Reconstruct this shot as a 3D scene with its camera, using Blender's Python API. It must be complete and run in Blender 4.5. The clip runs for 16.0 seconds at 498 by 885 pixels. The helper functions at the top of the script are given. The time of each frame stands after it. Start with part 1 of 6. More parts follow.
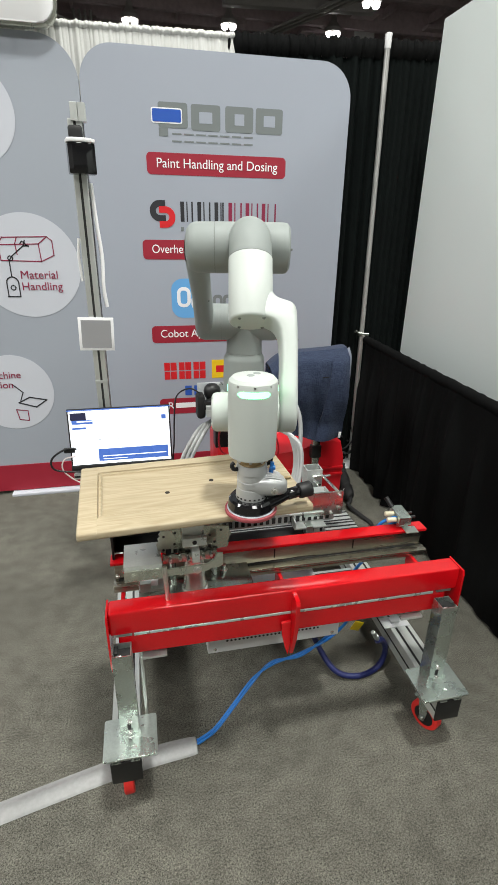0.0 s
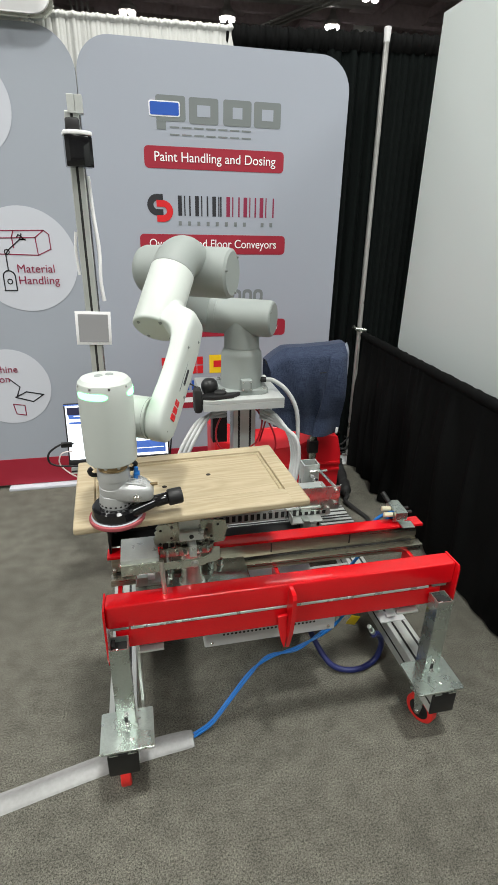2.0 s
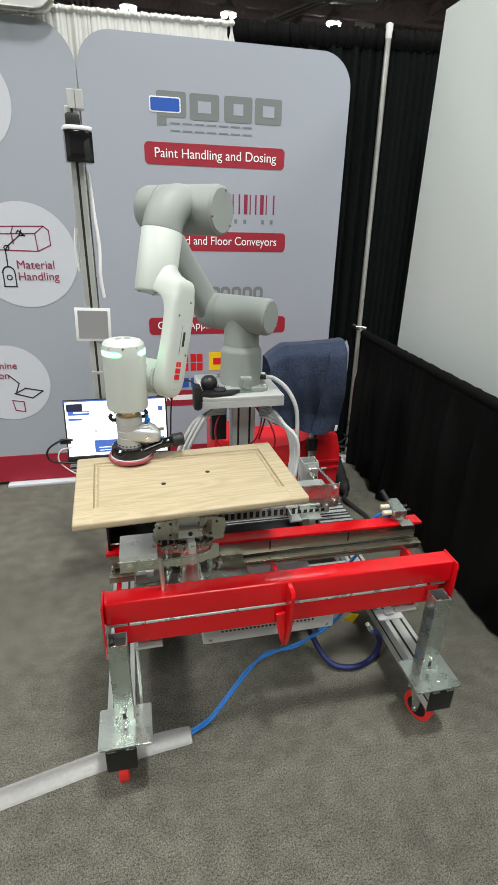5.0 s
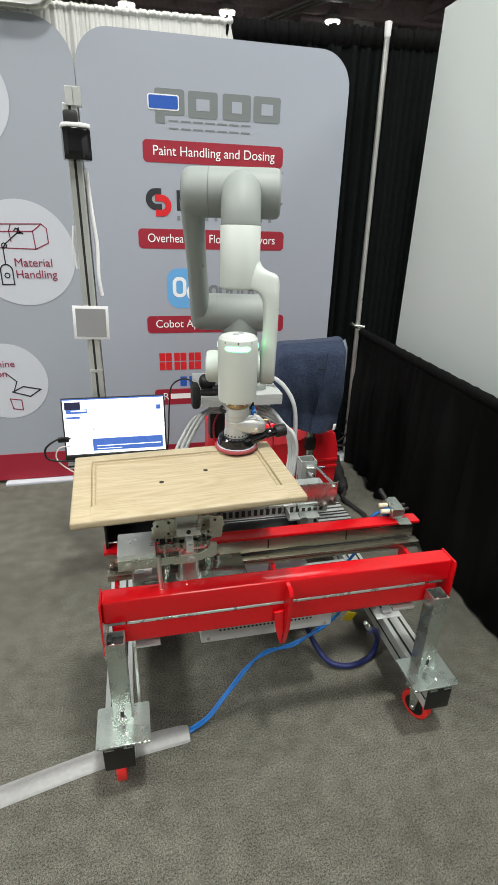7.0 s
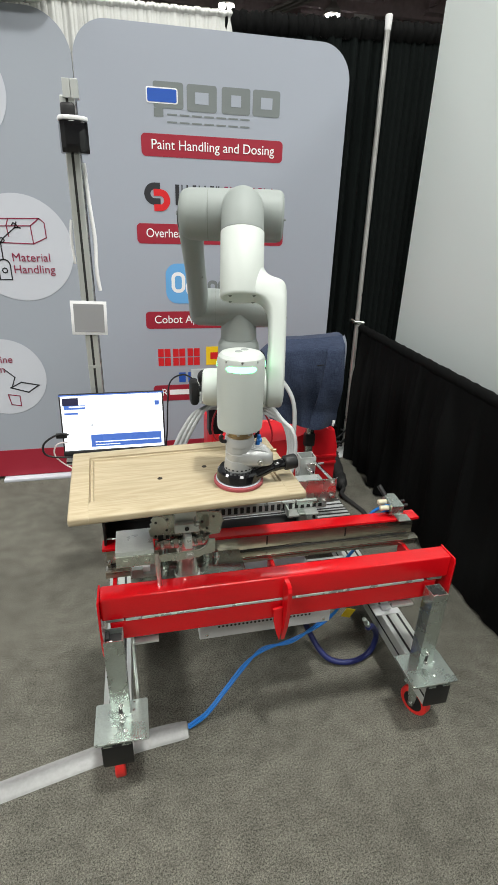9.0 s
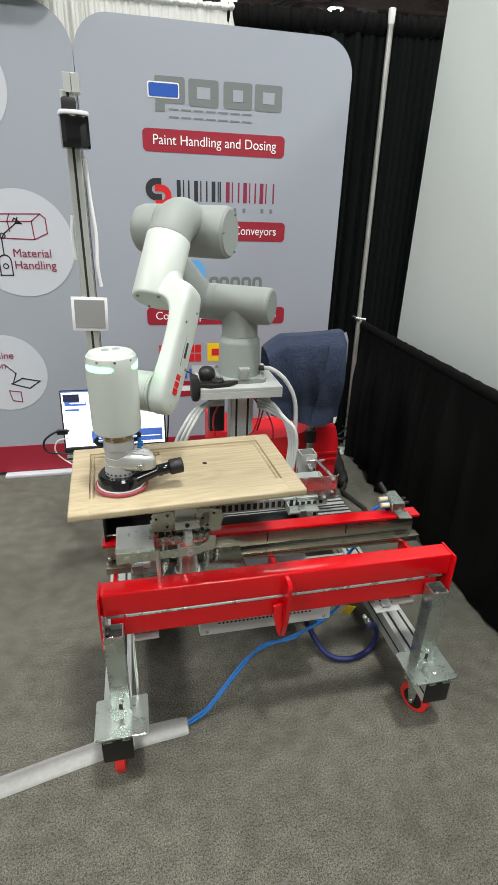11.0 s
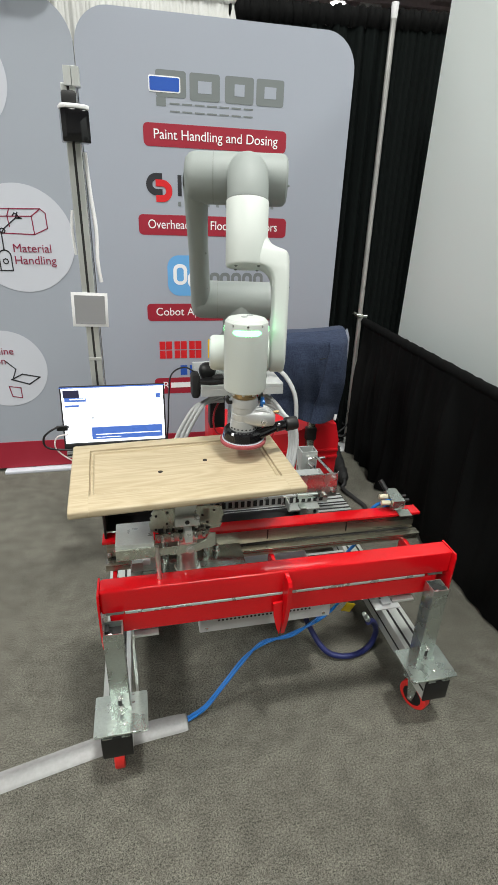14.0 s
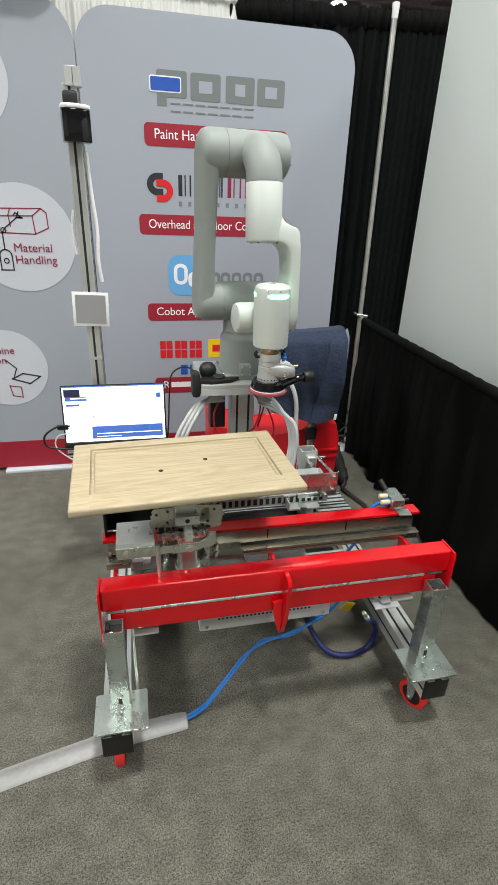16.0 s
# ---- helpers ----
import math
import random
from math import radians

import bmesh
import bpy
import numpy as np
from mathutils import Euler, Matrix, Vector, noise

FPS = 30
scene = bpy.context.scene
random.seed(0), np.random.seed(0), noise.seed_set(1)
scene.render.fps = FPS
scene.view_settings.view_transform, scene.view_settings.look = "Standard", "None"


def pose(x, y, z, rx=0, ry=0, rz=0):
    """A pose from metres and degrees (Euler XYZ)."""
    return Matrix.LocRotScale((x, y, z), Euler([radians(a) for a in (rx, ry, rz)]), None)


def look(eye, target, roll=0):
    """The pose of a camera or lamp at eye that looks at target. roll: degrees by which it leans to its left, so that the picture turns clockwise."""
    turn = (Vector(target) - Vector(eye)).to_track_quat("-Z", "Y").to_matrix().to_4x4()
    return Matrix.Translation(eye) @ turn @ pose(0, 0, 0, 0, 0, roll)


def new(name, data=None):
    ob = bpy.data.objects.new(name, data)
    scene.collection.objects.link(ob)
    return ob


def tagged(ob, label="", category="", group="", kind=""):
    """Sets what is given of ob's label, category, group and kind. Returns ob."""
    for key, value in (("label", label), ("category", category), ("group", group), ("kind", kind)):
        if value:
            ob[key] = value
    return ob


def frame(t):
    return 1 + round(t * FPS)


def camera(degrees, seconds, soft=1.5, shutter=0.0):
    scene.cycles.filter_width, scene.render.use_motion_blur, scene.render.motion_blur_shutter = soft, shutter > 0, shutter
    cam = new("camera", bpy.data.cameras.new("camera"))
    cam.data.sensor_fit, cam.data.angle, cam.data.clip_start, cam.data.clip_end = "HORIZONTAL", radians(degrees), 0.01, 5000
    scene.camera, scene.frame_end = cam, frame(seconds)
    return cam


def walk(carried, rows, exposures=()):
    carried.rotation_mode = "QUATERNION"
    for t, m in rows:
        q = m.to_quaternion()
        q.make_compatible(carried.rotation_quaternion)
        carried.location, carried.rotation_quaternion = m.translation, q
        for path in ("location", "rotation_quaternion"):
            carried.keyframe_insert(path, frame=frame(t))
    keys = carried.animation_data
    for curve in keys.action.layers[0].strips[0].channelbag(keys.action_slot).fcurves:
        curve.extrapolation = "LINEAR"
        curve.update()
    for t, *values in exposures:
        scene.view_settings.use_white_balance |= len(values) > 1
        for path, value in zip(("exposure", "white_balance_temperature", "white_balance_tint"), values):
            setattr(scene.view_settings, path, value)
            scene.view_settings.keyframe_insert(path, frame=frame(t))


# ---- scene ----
cam = camera(53.1, 16.0)
EXPOSURE, LAMP_POWER, WING_TURN = 0.0, 350.0, 0.0
PATH = [
    (0, (0.0009, 0.0033, 1.5060), (0.3948, 1.7999, 0.7205), 0.90),
    (0.5, (0.0011, 0.0053, 1.5048), (0.3958, 1.7997, 0.7146), 0.93),
    (1, (0.0012, 0.0034, 1.5062), (0.3985, 1.7947, 0.7105), 1.06),
    (1.5, (0.0012, 0.0020, 1.5045), (0.4011, 1.7913, 0.7054), 1.13),
    (2, (0.0013, 0.0003, 1.5034), (0.4040, 1.7883, 0.7028), 1.19),
    (2.5, (0.0006, -0.0002, 1.5040), (0.4058, 1.7860, 0.7005), 1.22),
    (3, (0.0012, -0.0009, 1.5036), (0.4064, 1.7851, 0.6999), 1.27),
    (3.5, (0.0000, -0.0000, 1.5025), (0.4049, 1.7853, 0.6970), 1.41),
    (4, (0.0009, 0.0014, 1.5021), (0.4051, 1.7856, 0.6941), 1.50),
    (6.5, (0.0010, -0.0006, 1.5022), (0.4099, 1.7820, 0.6928), 1.56),
    (7, (0.0013, 0.0014, 1.5006), (0.4131, 1.7819, 0.6878), 1.66),
    (7.5, (0.0017, 0.0043, 1.5012), (0.4159, 1.7811, 0.6818), 1.76),
    (8, (0.0054, 0.0065, 1.4996), (0.4187, 1.7820, 0.6768), 1.71),
    (8.5, (0.0049, 0.0080, 1.4985), (0.4187, 1.7823, 0.6733), 1.74),
    (9, (0.0035, 0.0074, 1.4974), (0.4178, 1.7810, 0.6713), 1.77),
    (11.5, (0.0062, 0.0107, 1.4965), (0.4129, 1.7790, 0.6553), 1.90),
    (12, (0.0051, 0.0117, 1.4967), (0.4128, 1.7790, 0.6539), 2.00),
    (12.5, (0.0053, 0.0121, 1.4969), (0.4140, 1.7783, 0.6523), 2.11),
    (13, (0.0058, 0.0128, 1.4965), (0.4143, 1.7778, 0.6492), 2.15),
    (13.5, (0.0061, 0.0128, 1.4942), (0.4138, 1.7778, 0.6465), 2.13),
    (14, (0.0063, 0.0145, 1.4954), (0.4132, 1.7782, 0.6447), 2.08),
    (14.5, (0.0072, 0.0144, 1.4960), (0.4129, 1.7778, 0.6440), 2.06),
    (15, (0.0060, 0.0127, 1.4955), (0.4111, 1.7762, 0.6435), 2.09),
    (15.5, (0.0057, 0.0114, 1.4962), (0.4109, 1.7746, 0.6436), 2.13),
    (16, (0.0052, 0.0101, 1.4955), (0.4114, 1.7738, 0.6444), 2.16),
]

walk(cam, [(t, look(eye, target, roll)) for t, eye, target, roll in PATH], [(0, EXPOSURE), (16, EXPOSURE)])

# ---- light: a hall with high-bay lamps ----
world = bpy.data.worlds.new("hall_air")
scene.world = world
world.use_nodes = True
world.node_tree.nodes["Background"].inputs[0].default_value = (0.9, 0.95, 1.0, 1)
world.node_tree.nodes["Background"].inputs[1].default_value = 0.004
LAMPS = [(-7.0, -4.0), (1.2, -4.5), (7.0, -4.0), (-7.2, 1.0), (0.8, 0.2), (6.5, 1.4), (-4.0, 9.0), (3.5, 9.5)]


def ceiling_lamp_light(x, y, power, size):
    data = bpy.data.lights.new("high_bay_light", "AREA")
    data.shape, data.size, data.energy, data.color = "DISK", size, power, (0.99, 1.0, 0.955)
    ob = new("high_bay_light", data)
    ob.matrix_basis = pose(x, y, 7.9)


for lx, ly in LAMPS:
    near = (lx, ly) == (0.8, 0.2)
    ceiling_lamp_light(lx, ly, LAMP_POWER * (1.18 if near else 0.32 if ly > 5 else 1.75 if lx < -3 else 0.94), 0.7 if near else 2.6)


# ---- materials ----
def nodes_of(name):
    m = bpy.data.materials.new(name)
    m.use_nodes = True
    return m, m.node_tree.nodes, m.node_tree.links, m.node_tree.nodes["Principled BSDF"]


def mat(name, color, rough=0.5, metal=0.0, var=0.08, scale=6.0, fine=120.0, bump=0.05, rough_var=0.12, stretch=(1, 1, 1), emit=0.0, coat=0.0, rand=0.0, dist=0.001):
    """Two scales of noise on colour, gloss and relief, at real size."""
    m, n, l, b = nodes_of(name)
    tc, mp = n.new("ShaderNodeTexCoord"), n.new("ShaderNodeMapping")
    mp.inputs["Scale"].default_value = stretch
    l.new(tc.outputs["Object"], mp.inputs["Vector"])
    big, small = n.new("ShaderNodeTexNoise"), n.new("ShaderNodeTexNoise")
    big.inputs["Scale"].default_value, small.inputs["Scale"].default_value = scale, fine
    big.inputs["Detail"].default_value, small.inputs["Detail"].default_value = 4, 3
    for t in (big, small):
        l.new(mp.outputs["Vector"], t.inputs["Vector"])
    add = n.new("ShaderNodeMath")
    add.operation = "ADD"
    l.new(big.outputs["Fac"], add.inputs[0])
    l.new(small.outputs["Fac"], add.inputs[1])
    ramp = n.new("ShaderNodeMapRange")
    ramp.inputs["From Min"].default_value, ramp.inputs["From Max"].default_value = 0.6, 1.4
    ramp.inputs["To Min"].default_value, ramp.inputs["To Max"].default_value = 1 - var, 1 + var
    l.new(add.outputs[0], ramp.inputs["Value"])
    hsv = n.new("ShaderNodeHueSaturation")
    hsv.inputs["Color"].default_value = (*color, 1)
    if rand:
        info, mul, mr = n.new("ShaderNodeObjectInfo"), n.new("ShaderNodeMath"), n.new("ShaderNodeMapRange")
        mr.inputs["To Min"].default_value, mr.inputs["To Max"].default_value = 1 - rand, 1 + rand
        mul.operation = "MULTIPLY"
        l.new(info.outputs["Random"], mr.inputs["Value"])
        l.new(mr.outputs[0], mul.inputs[0])
        l.new(ramp.outputs[0], mul.inputs[1])
        l.new(mul.outputs[0], hsv.inputs["Value"])
    else:
        l.new(ramp.outputs[0], hsv.inputs["Value"])
    l.new(hsv.outputs[0], b.inputs["Base Color"])
    rr = n.new("ShaderNodeMapRange")
    rr.inputs["From Min"].default_value, rr.inputs["From Max"].default_value = 0.3, 0.7
    rr.inputs["To Min"].default_value, rr.inputs["To Max"].default_value = max(0.02, rough - rough_var), min(1, rough + rough_var)
    l.new(big.outputs["Fac"], rr.inputs["Value"])
    l.new(rr.outputs[0], b.inputs["Roughness"])
    b.inputs["Metallic"].default_value = metal
    b.inputs["Coat Weight"].default_value = coat
    if bump:
        bp = n.new("ShaderNodeBump")
        bp.inputs["Strength"].default_value, bp.inputs["Distance"].default_value = bump, dist
        l.new(small.outputs["Fac"], bp.inputs["Height"])
        l.new(bp.outputs[0], b.inputs["Normal"])
    if emit:
        b.inputs["Emission Color"].default_value = (*color, 1)
        b.inputs["Emission Strength"].default_value = emit
    return m


def carpet_material():
    """Cut-pile carpet: fine speckle, brushed patches a hand wide, and broad wear."""
    m, n, l, b = nodes_of("grey_carpet")
    tc = n.new("ShaderNodeTexCoord")
    noises = []
    for scale, detail, stretch in ((340.0, 2, (1, 1, 1)), (170.0, 3, (1, 1, 1)), (20.0, 6, (0.8, 1, 1)), (2.4, 4, (0.7, 1, 1))):
        t, mp = n.new("ShaderNodeTexNoise"), n.new("ShaderNodeMapping")
        mp.inputs["Scale"].default_value = stretch
        t.inputs["Scale"].default_value, t.inputs["Detail"].default_value = scale, detail
        l.new(tc.outputs["Object"], mp.inputs["Vector"])
        l.new(mp.outputs[0], t.inputs["Vector"])
        noises.append(t)
    ramp = n.new("ShaderNodeValToRGB")
    ramp.color_ramp.elements[0].position, ramp.color_ramp.elements[0].color = 0.34, (0.038, 0.0365, 0.030, 1)
    ramp.color_ramp.elements[1].position, ramp.color_ramp.elements[1].color = 0.66, (0.206, 0.198, 0.166, 1)
    mix = n.new("ShaderNodeMix")
    mix.inputs["Factor"].default_value = 0.50
    l.new(noises[0].outputs["Fac"], mix.inputs["A"])
    l.new(noises[1].outputs["Fac"], mix.inputs["B"])
    l.new(mix.outputs["Result"], ramp.inputs["Fac"])
    vals = []
    for t, k in ((noises[2], 0.15), (noises[3], 0.12)):
        mr = n.new("ShaderNodeMapRange")
        mr.inputs["From Min"].default_value, mr.inputs["From Max"].default_value = 0.33, 0.67
        mr.inputs["To Min"].default_value, mr.inputs["To Max"].default_value = 1 - k, 1 + k
        l.new(t.outputs["Fac"], mr.inputs["Value"])
        vals.append(mr)
    mul, hsv = n.new("ShaderNodeMath"), n.new("ShaderNodeHueSaturation")
    mul.operation = "MULTIPLY"
    l.new(vals[0].outputs[0], mul.inputs[0])
    l.new(vals[1].outputs[0], mul.inputs[1])
    l.new(ramp.outputs[0], hsv.inputs["Color"])
    l.new(mul.outputs[0], hsv.inputs["Value"])
    l.new(hsv.outputs[0], b.inputs["Base Color"])
    b.inputs["Roughness"].default_value = 0.95
    b.inputs["Specular IOR Level"].default_value = 0.15
    bp = n.new("ShaderNodeBump")
    bp.inputs["Strength"].default_value, bp.inputs["Distance"].default_value = 0.6, 0.003
    l.new(mix.outputs["Result"], bp.inputs["Height"])
    l.new(bp.outputs[0], b.inputs["Normal"])
    return m


def wood_material(name, turn):
    """Pale oak; the grain runs along x, or along y with turn."""
    m, n, l, b = nodes_of(name)
    tc, mp = n.new("ShaderNodeTexCoord"), n.new("ShaderNodeMapping")
    mp.inputs["Rotation"].default_value = (0, 0, radians(90) if turn else 0)
    mp.inputs["Scale"].default_value = (0.55, 5.0, 5.0)
    l.new(tc.outputs["Object"], mp.inputs["Vector"])
    w = n.new("ShaderNodeTexNoise")
    w.inputs["Scale"].default_value, w.inputs["Detail"].default_value, w.inputs["Distortion"].default_value = 2.6, 3, 0.6
    rings = n.new("ShaderNodeMath")
    rings.operation = "MULTIPLY"
    rings.inputs[1].default_value = 22.0
    frac = n.new("ShaderNodeMath")
    frac.operation = "PINGPONG"
    frac.inputs[1].default_value = 1.0
    l.new(mp.outputs[0], w.inputs["Vector"])
    l.new(w.outputs["Fac"], rings.inputs[0])
    l.new(rings.outputs[0], frac.inputs[0])
    mp2, f = n.new("ShaderNodeMapping"), n.new("ShaderNodeTexNoise")
    mp2.inputs["Rotation"].default_value = (0, 0, radians(90) if turn else 0)
    mp2.inputs["Scale"].default_value = (6.0, 210.0, 210.0)
    f.inputs["Scale"].default_value, f.inputs["Detail"].default_value = 1.0, 3
    l.new(tc.outputs["Object"], mp2.inputs["Vector"])
    l.new(mp2.outputs[0], f.inputs["Vector"])
    mix = n.new("ShaderNodeMix")
    mix.inputs["Factor"].default_value = 0.65
    l.new(frac.outputs[0], mix.inputs["A"])
    l.new(f.outputs["Fac"], mix.inputs["B"])
    ramp = n.new("ShaderNodeValToRGB")
    ramp.color_ramp.elements[0].position, ramp.color_ramp.elements[0].color = 0.18, WOOD_DARK
    ramp.color_ramp.elements[1].position, ramp.color_ramp.elements[1].color = 0.72, WOOD_LIGHT
    l.new(mix.outputs["Result"], ramp.inputs["Fac"])
    l.new(ramp.outputs[0], b.inputs["Base Color"])
    b.inputs["Roughness"].default_value = 0.5
    bp = n.new("ShaderNodeBump")
    bp.inputs["Strength"].default_value, bp.inputs["Distance"].default_value = 0.15, 0.0006
    l.new(f.outputs["Fac"], bp.inputs["Height"])
    l.new(bp.outputs[0], b.inputs["Normal"])
    return m


def cloth_material(name, c0, c1, scale, rough=0.9, sheen=0.0, spec=0.2):
    m, n, l, b = nodes_of(name)
    tc = n.new("ShaderNodeTexCoord")
    mixes = []
    for st in ((1, 1, 0.06), (0.06, 1, 1)):
        mp, t = n.new("ShaderNodeMapping"), n.new("ShaderNodeTexNoise")
        mp.inputs["Scale"].default_value = st
        t.inputs["Scale"].default_value, t.inputs["Detail"].default_value = scale, 2
        l.new(tc.outputs["Object"], mp.inputs["Vector"])
        l.new(mp.outputs[0], t.inputs["Vector"])
        mixes.append(t)
    mix = n.new("ShaderNodeMix")
    mix.inputs["Factor"].default_value = 0.5
    l.new(mixes[0].outputs["Fac"], mix.inputs["A"])
    l.new(mixes[1].outputs["Fac"], mix.inputs["B"])
    ramp = n.new("ShaderNodeValToRGB")
    ramp.color_ramp.elements[0].position, ramp.color_ramp.elements[0].color = 0.38, (*c0, 1)
    ramp.color_ramp.elements[1].position, ramp.color_ramp.elements[1].color = 0.62, (*c1, 1)
    l.new(mix.outputs["Result"], ramp.inputs["Fac"])
    l.new(ramp.outputs[0], b.inputs["Base Color"])
    b.inputs["Roughness"].default_value = rough
    b.inputs["Specular IOR Level"].default_value = spec
    b.inputs["Sheen Weight"].default_value = sheen
    bp = n.new("ShaderNodeBump")
    bp.inputs["Strength"].default_value, bp.inputs["Distance"].default_value = 0.4, 0.001
    l.new(mix.outputs["Result"], bp.inputs["Height"])
    l.new(bp.outputs[0], b.inputs["Normal"])
    return m


WOOD_DARK, WOOD_LIGHT = (0.375, 0.298, 0.182, 1), (0.492, 0.412, 0.278, 1)
M_CARPET = carpet_material()
M_WOOD, M_WOOD_Y = wood_material("pale_oak", False), wood_material("pale_oak_cross", True)
M_HOLE = mat("hole_shadow", (0.02, 0.015, 0.01), 0.9)
M_BANNER = mat("stretched_grey_fabric", (0.335, 0.362, 0.420), 0.75, var=0.03, scale=1.2, fine=600, bump=0.08)
M_BANNER_B = mat("stretched_mid_grey_fabric", (0.328, 0.356, 0.405), 0.75, var=0.03, scale=1.2, fine=600, bump=0.08)
M_DISC = mat("printed_pale_grey", (0.535, 0.555, 0.61), 0.75, var=0.02, fine=600)
M_PRINT_RED = mat("printed_crimson", (0.31, 0.010, 0.028), 0.6, var=0.04, fine=500)
M_PRINT_WHITE = mat("printed_white", (0.85, 0.85, 0.86), 0.6, var=0.02, fine=500)
M_PRINT_GREY = mat("printed_steel_grey", (0.17, 0.19, 0.19), 0.6, var=0.03, fine=500)
M_PRINT_BLUE = mat("printed_blue", (0.015, 0.085, 0.42), 0.6, var=0.03, fine=500)
M_PRINT_SKY = mat("printed_sky_blue", (0.13, 0.38, 0.72), 0.6, var=0.03, fine=500)
M_PRINT_BLACK = mat("printed_black", (0.02, 0.02, 0.025), 0.6, var=0.05, fine=500)
M_PRINT_SIGNAL = mat("printed_signal_red", (0.62, 0.01, 0.015), 0.6, var=0.03, fine=500)
M_PRINT_YELLOW = mat("printed_yellow", (0.85, 0.58, 0.01), 0.6, var=0.03, fine=500)
M_PRINT_CARD = mat("printed_mid_grey", (0.30, 0.30, 0.31), 0.6, var=0.06, fine=500)
M_DRAPE = cloth_material("black_drape", (0.0014, 0.0015, 0.0015), (0.0080, 0.0083, 0.0083), 900, 0.85, 0.0, 0.08)
M_DRAPE_G = cloth_material("dark_green_black_drape", (0.0019, 0.0028, 0.0026), (0.0072, 0.0100, 0.0096), 900, 0.9, 0.0, 0.08)
M_DRAPE_W = cloth_material("white_drape", (0.66, 0.66, 0.63), (0.76, 0.76, 0.73), 700, 0.85)
M_WALL_W = mat("white_hard_panel", (0.715, 0.77, 0.755), 0.6, var=0.03, scale=0.8, fine=300, bump=0.03)
M_RED = mat("glossy_red_enamel", (0.66, 0.005, 0.010), 0.16, var=0.06, scale=9, fine=220, bump=0.03, rough_var=0.06, coat=0.2, rand=0.03)
M_STEEL = mat("zinc_plated_steel", (0.52, 0.575, 0.54), 0.27, 0.9, var=0.14, scale=14, fine=180, bump=0.04, rough_var=0.14, rand=0.06)
M_STEEL_D = mat("dull_rolled_steel", (0.52, 0.545, 0.47), 0.26, 0.75, var=0.14, scale=10, fine=160, bump=0.05, rand=0.06)
M_GALV = mat("galvanised_strut", (0.62, 0.65, 0.63), 0.34, 0.6, var=0.08, scale=22, fine=160, bump=0.05)
M_ALU = mat("anodised_aluminium", (0.62, 0.64, 0.62), 0.38, 0.55, var=0.06, scale=8, fine=300, stretch=(1, 1, 0.15), bump=0.03)
# Near-black for the shade inside slots, holes and gaps, laid on as raised pieces.
M_SLOT = mat("slot_shadow_black", (0.018, 0.018, 0.018), 0.7, var=0.1)
M_BLACK = mat("black_plastic", (0.009, 0.009, 0.0095), 0.5, var=0.15, fine=300, bump=0.08)
M_RUBBER = mat("matt_black_rubber", (0.012, 0.012, 0.012), 0.75, var=0.15, fine=300, bump=0.1)
M_ROBOT_W = mat("white_robot_shell", (0.515, 0.55, 0.52), 0.46, var=0.015, scale=3, fine=500, bump=0.02, rough_var=0.05)
M_ROBOT_G = mat("grey_robot_shell", (0.27, 0.297, 0.284), 0.56, var=0.025, scale=3, fine=500, bump=0.03, rough_var=0.05)
M_SEAM = mat("seam_grey", (0.20, 0.215, 0.205), 0.6)
M_RING = mat("green_white_light_ring", (0.17, 1.0, 0.34), 0.3, emit=4.6)
M_BRASS = mat("bronze_collar", (0.42, 0.31, 0.17), 0.32, 0.9, var=0.1)
M_CAST = mat("silver_grey_casting", (0.55, 0.56, 0.56), 0.4, 0.55, var=0.05, fine=400, bump=0.06)
M_PAD = mat("red_sanding_pad", (0.36, 0.075, 0.085), 0.85, var=0.12, fine=500, bump=0.2)
M_WHEEL = mat("red_polyurethane", (0.75, 0.03, 0.025), 0.4, var=0.08, fine=200)
M_CHROME = mat("polished_chrome_steel", (0.86, 0.88, 0.82), 0.14, 0.72, var=0.04, rough_var=0.04)
M_PLATE_D = mat("dark_oiled_steel", (0.35, 0.37, 0.335), 0.22, 0.9, var=0.25, scale=12, fine=160, rough_var=0.1)
M_BOLT = mat("bright_bolt", (0.75, 0.75, 0.73), 0.25, 1.0, var=0.05)
M_HOSE_G = mat("grey_hose", (0.48, 0.49, 0.49), 0.45, var=0.05, fine=300)
M_HOSE_B = mat("blue_hose", (0.012, 0.16, 0.52), 0.32, var=0.06, fine=300)
M_HOSE_N = mat("navy_cable", (0.012, 0.018, 0.10), 0.45, var=0.1, fine=300)
M_CABLE_R = mat("red_cable", (0.42, 0.01, 0.02), 0.45, var=0.08)
M_CABLE_W = mat("white_cable", (0.7, 0.62, 0.6), 0.5, var=0.05)
M_JACKET = cloth_material("slate_blue_weave", (0.016, 0.024, 0.052), (0.048, 0.064, 0.110), 420, 0.9, 0.1)
M_LINING = cloth_material("pale_lining", (0.20, 0.22, 0.28), (0.30, 0.32, 0.38), 300, 0.6)
M_COOLER = mat("red_moulded_plastic", (0.66, 0.012, 0.02), 0.38, var=0.05, scale=5, fine=260, bump=0.06)
M_BOX_W = mat("white_sheet_metal", (0.68, 0.69, 0.70), 0.4, 0.15, var=0.04, fine=200)
M_TAPE = mat("clear_grey_floor_strip", (0.29, 0.29, 0.285), 0.40, var=0.14, scale=9, fine=80, bump=0.15, dist=0.004)
M_YELLOW = mat("yellow_tag", (0.85, 0.62, 0.01), 0.5, var=0.05)
M_CEIL = mat("dark_hall_ceiling", (0.46, 0.38, 0.40), 0.9, var=0.25, scale=0.4, fine=6)
M_TRUSS = mat("dark_brown_steel", (0.28, 0.23, 0.22), 0.6, var=0.2, scale=1, fine=20)
M_DUCT = mat("pale_duct", (0.35, 0.34, 0.33), 0.5, var=0.1, scale=1, fine=20)
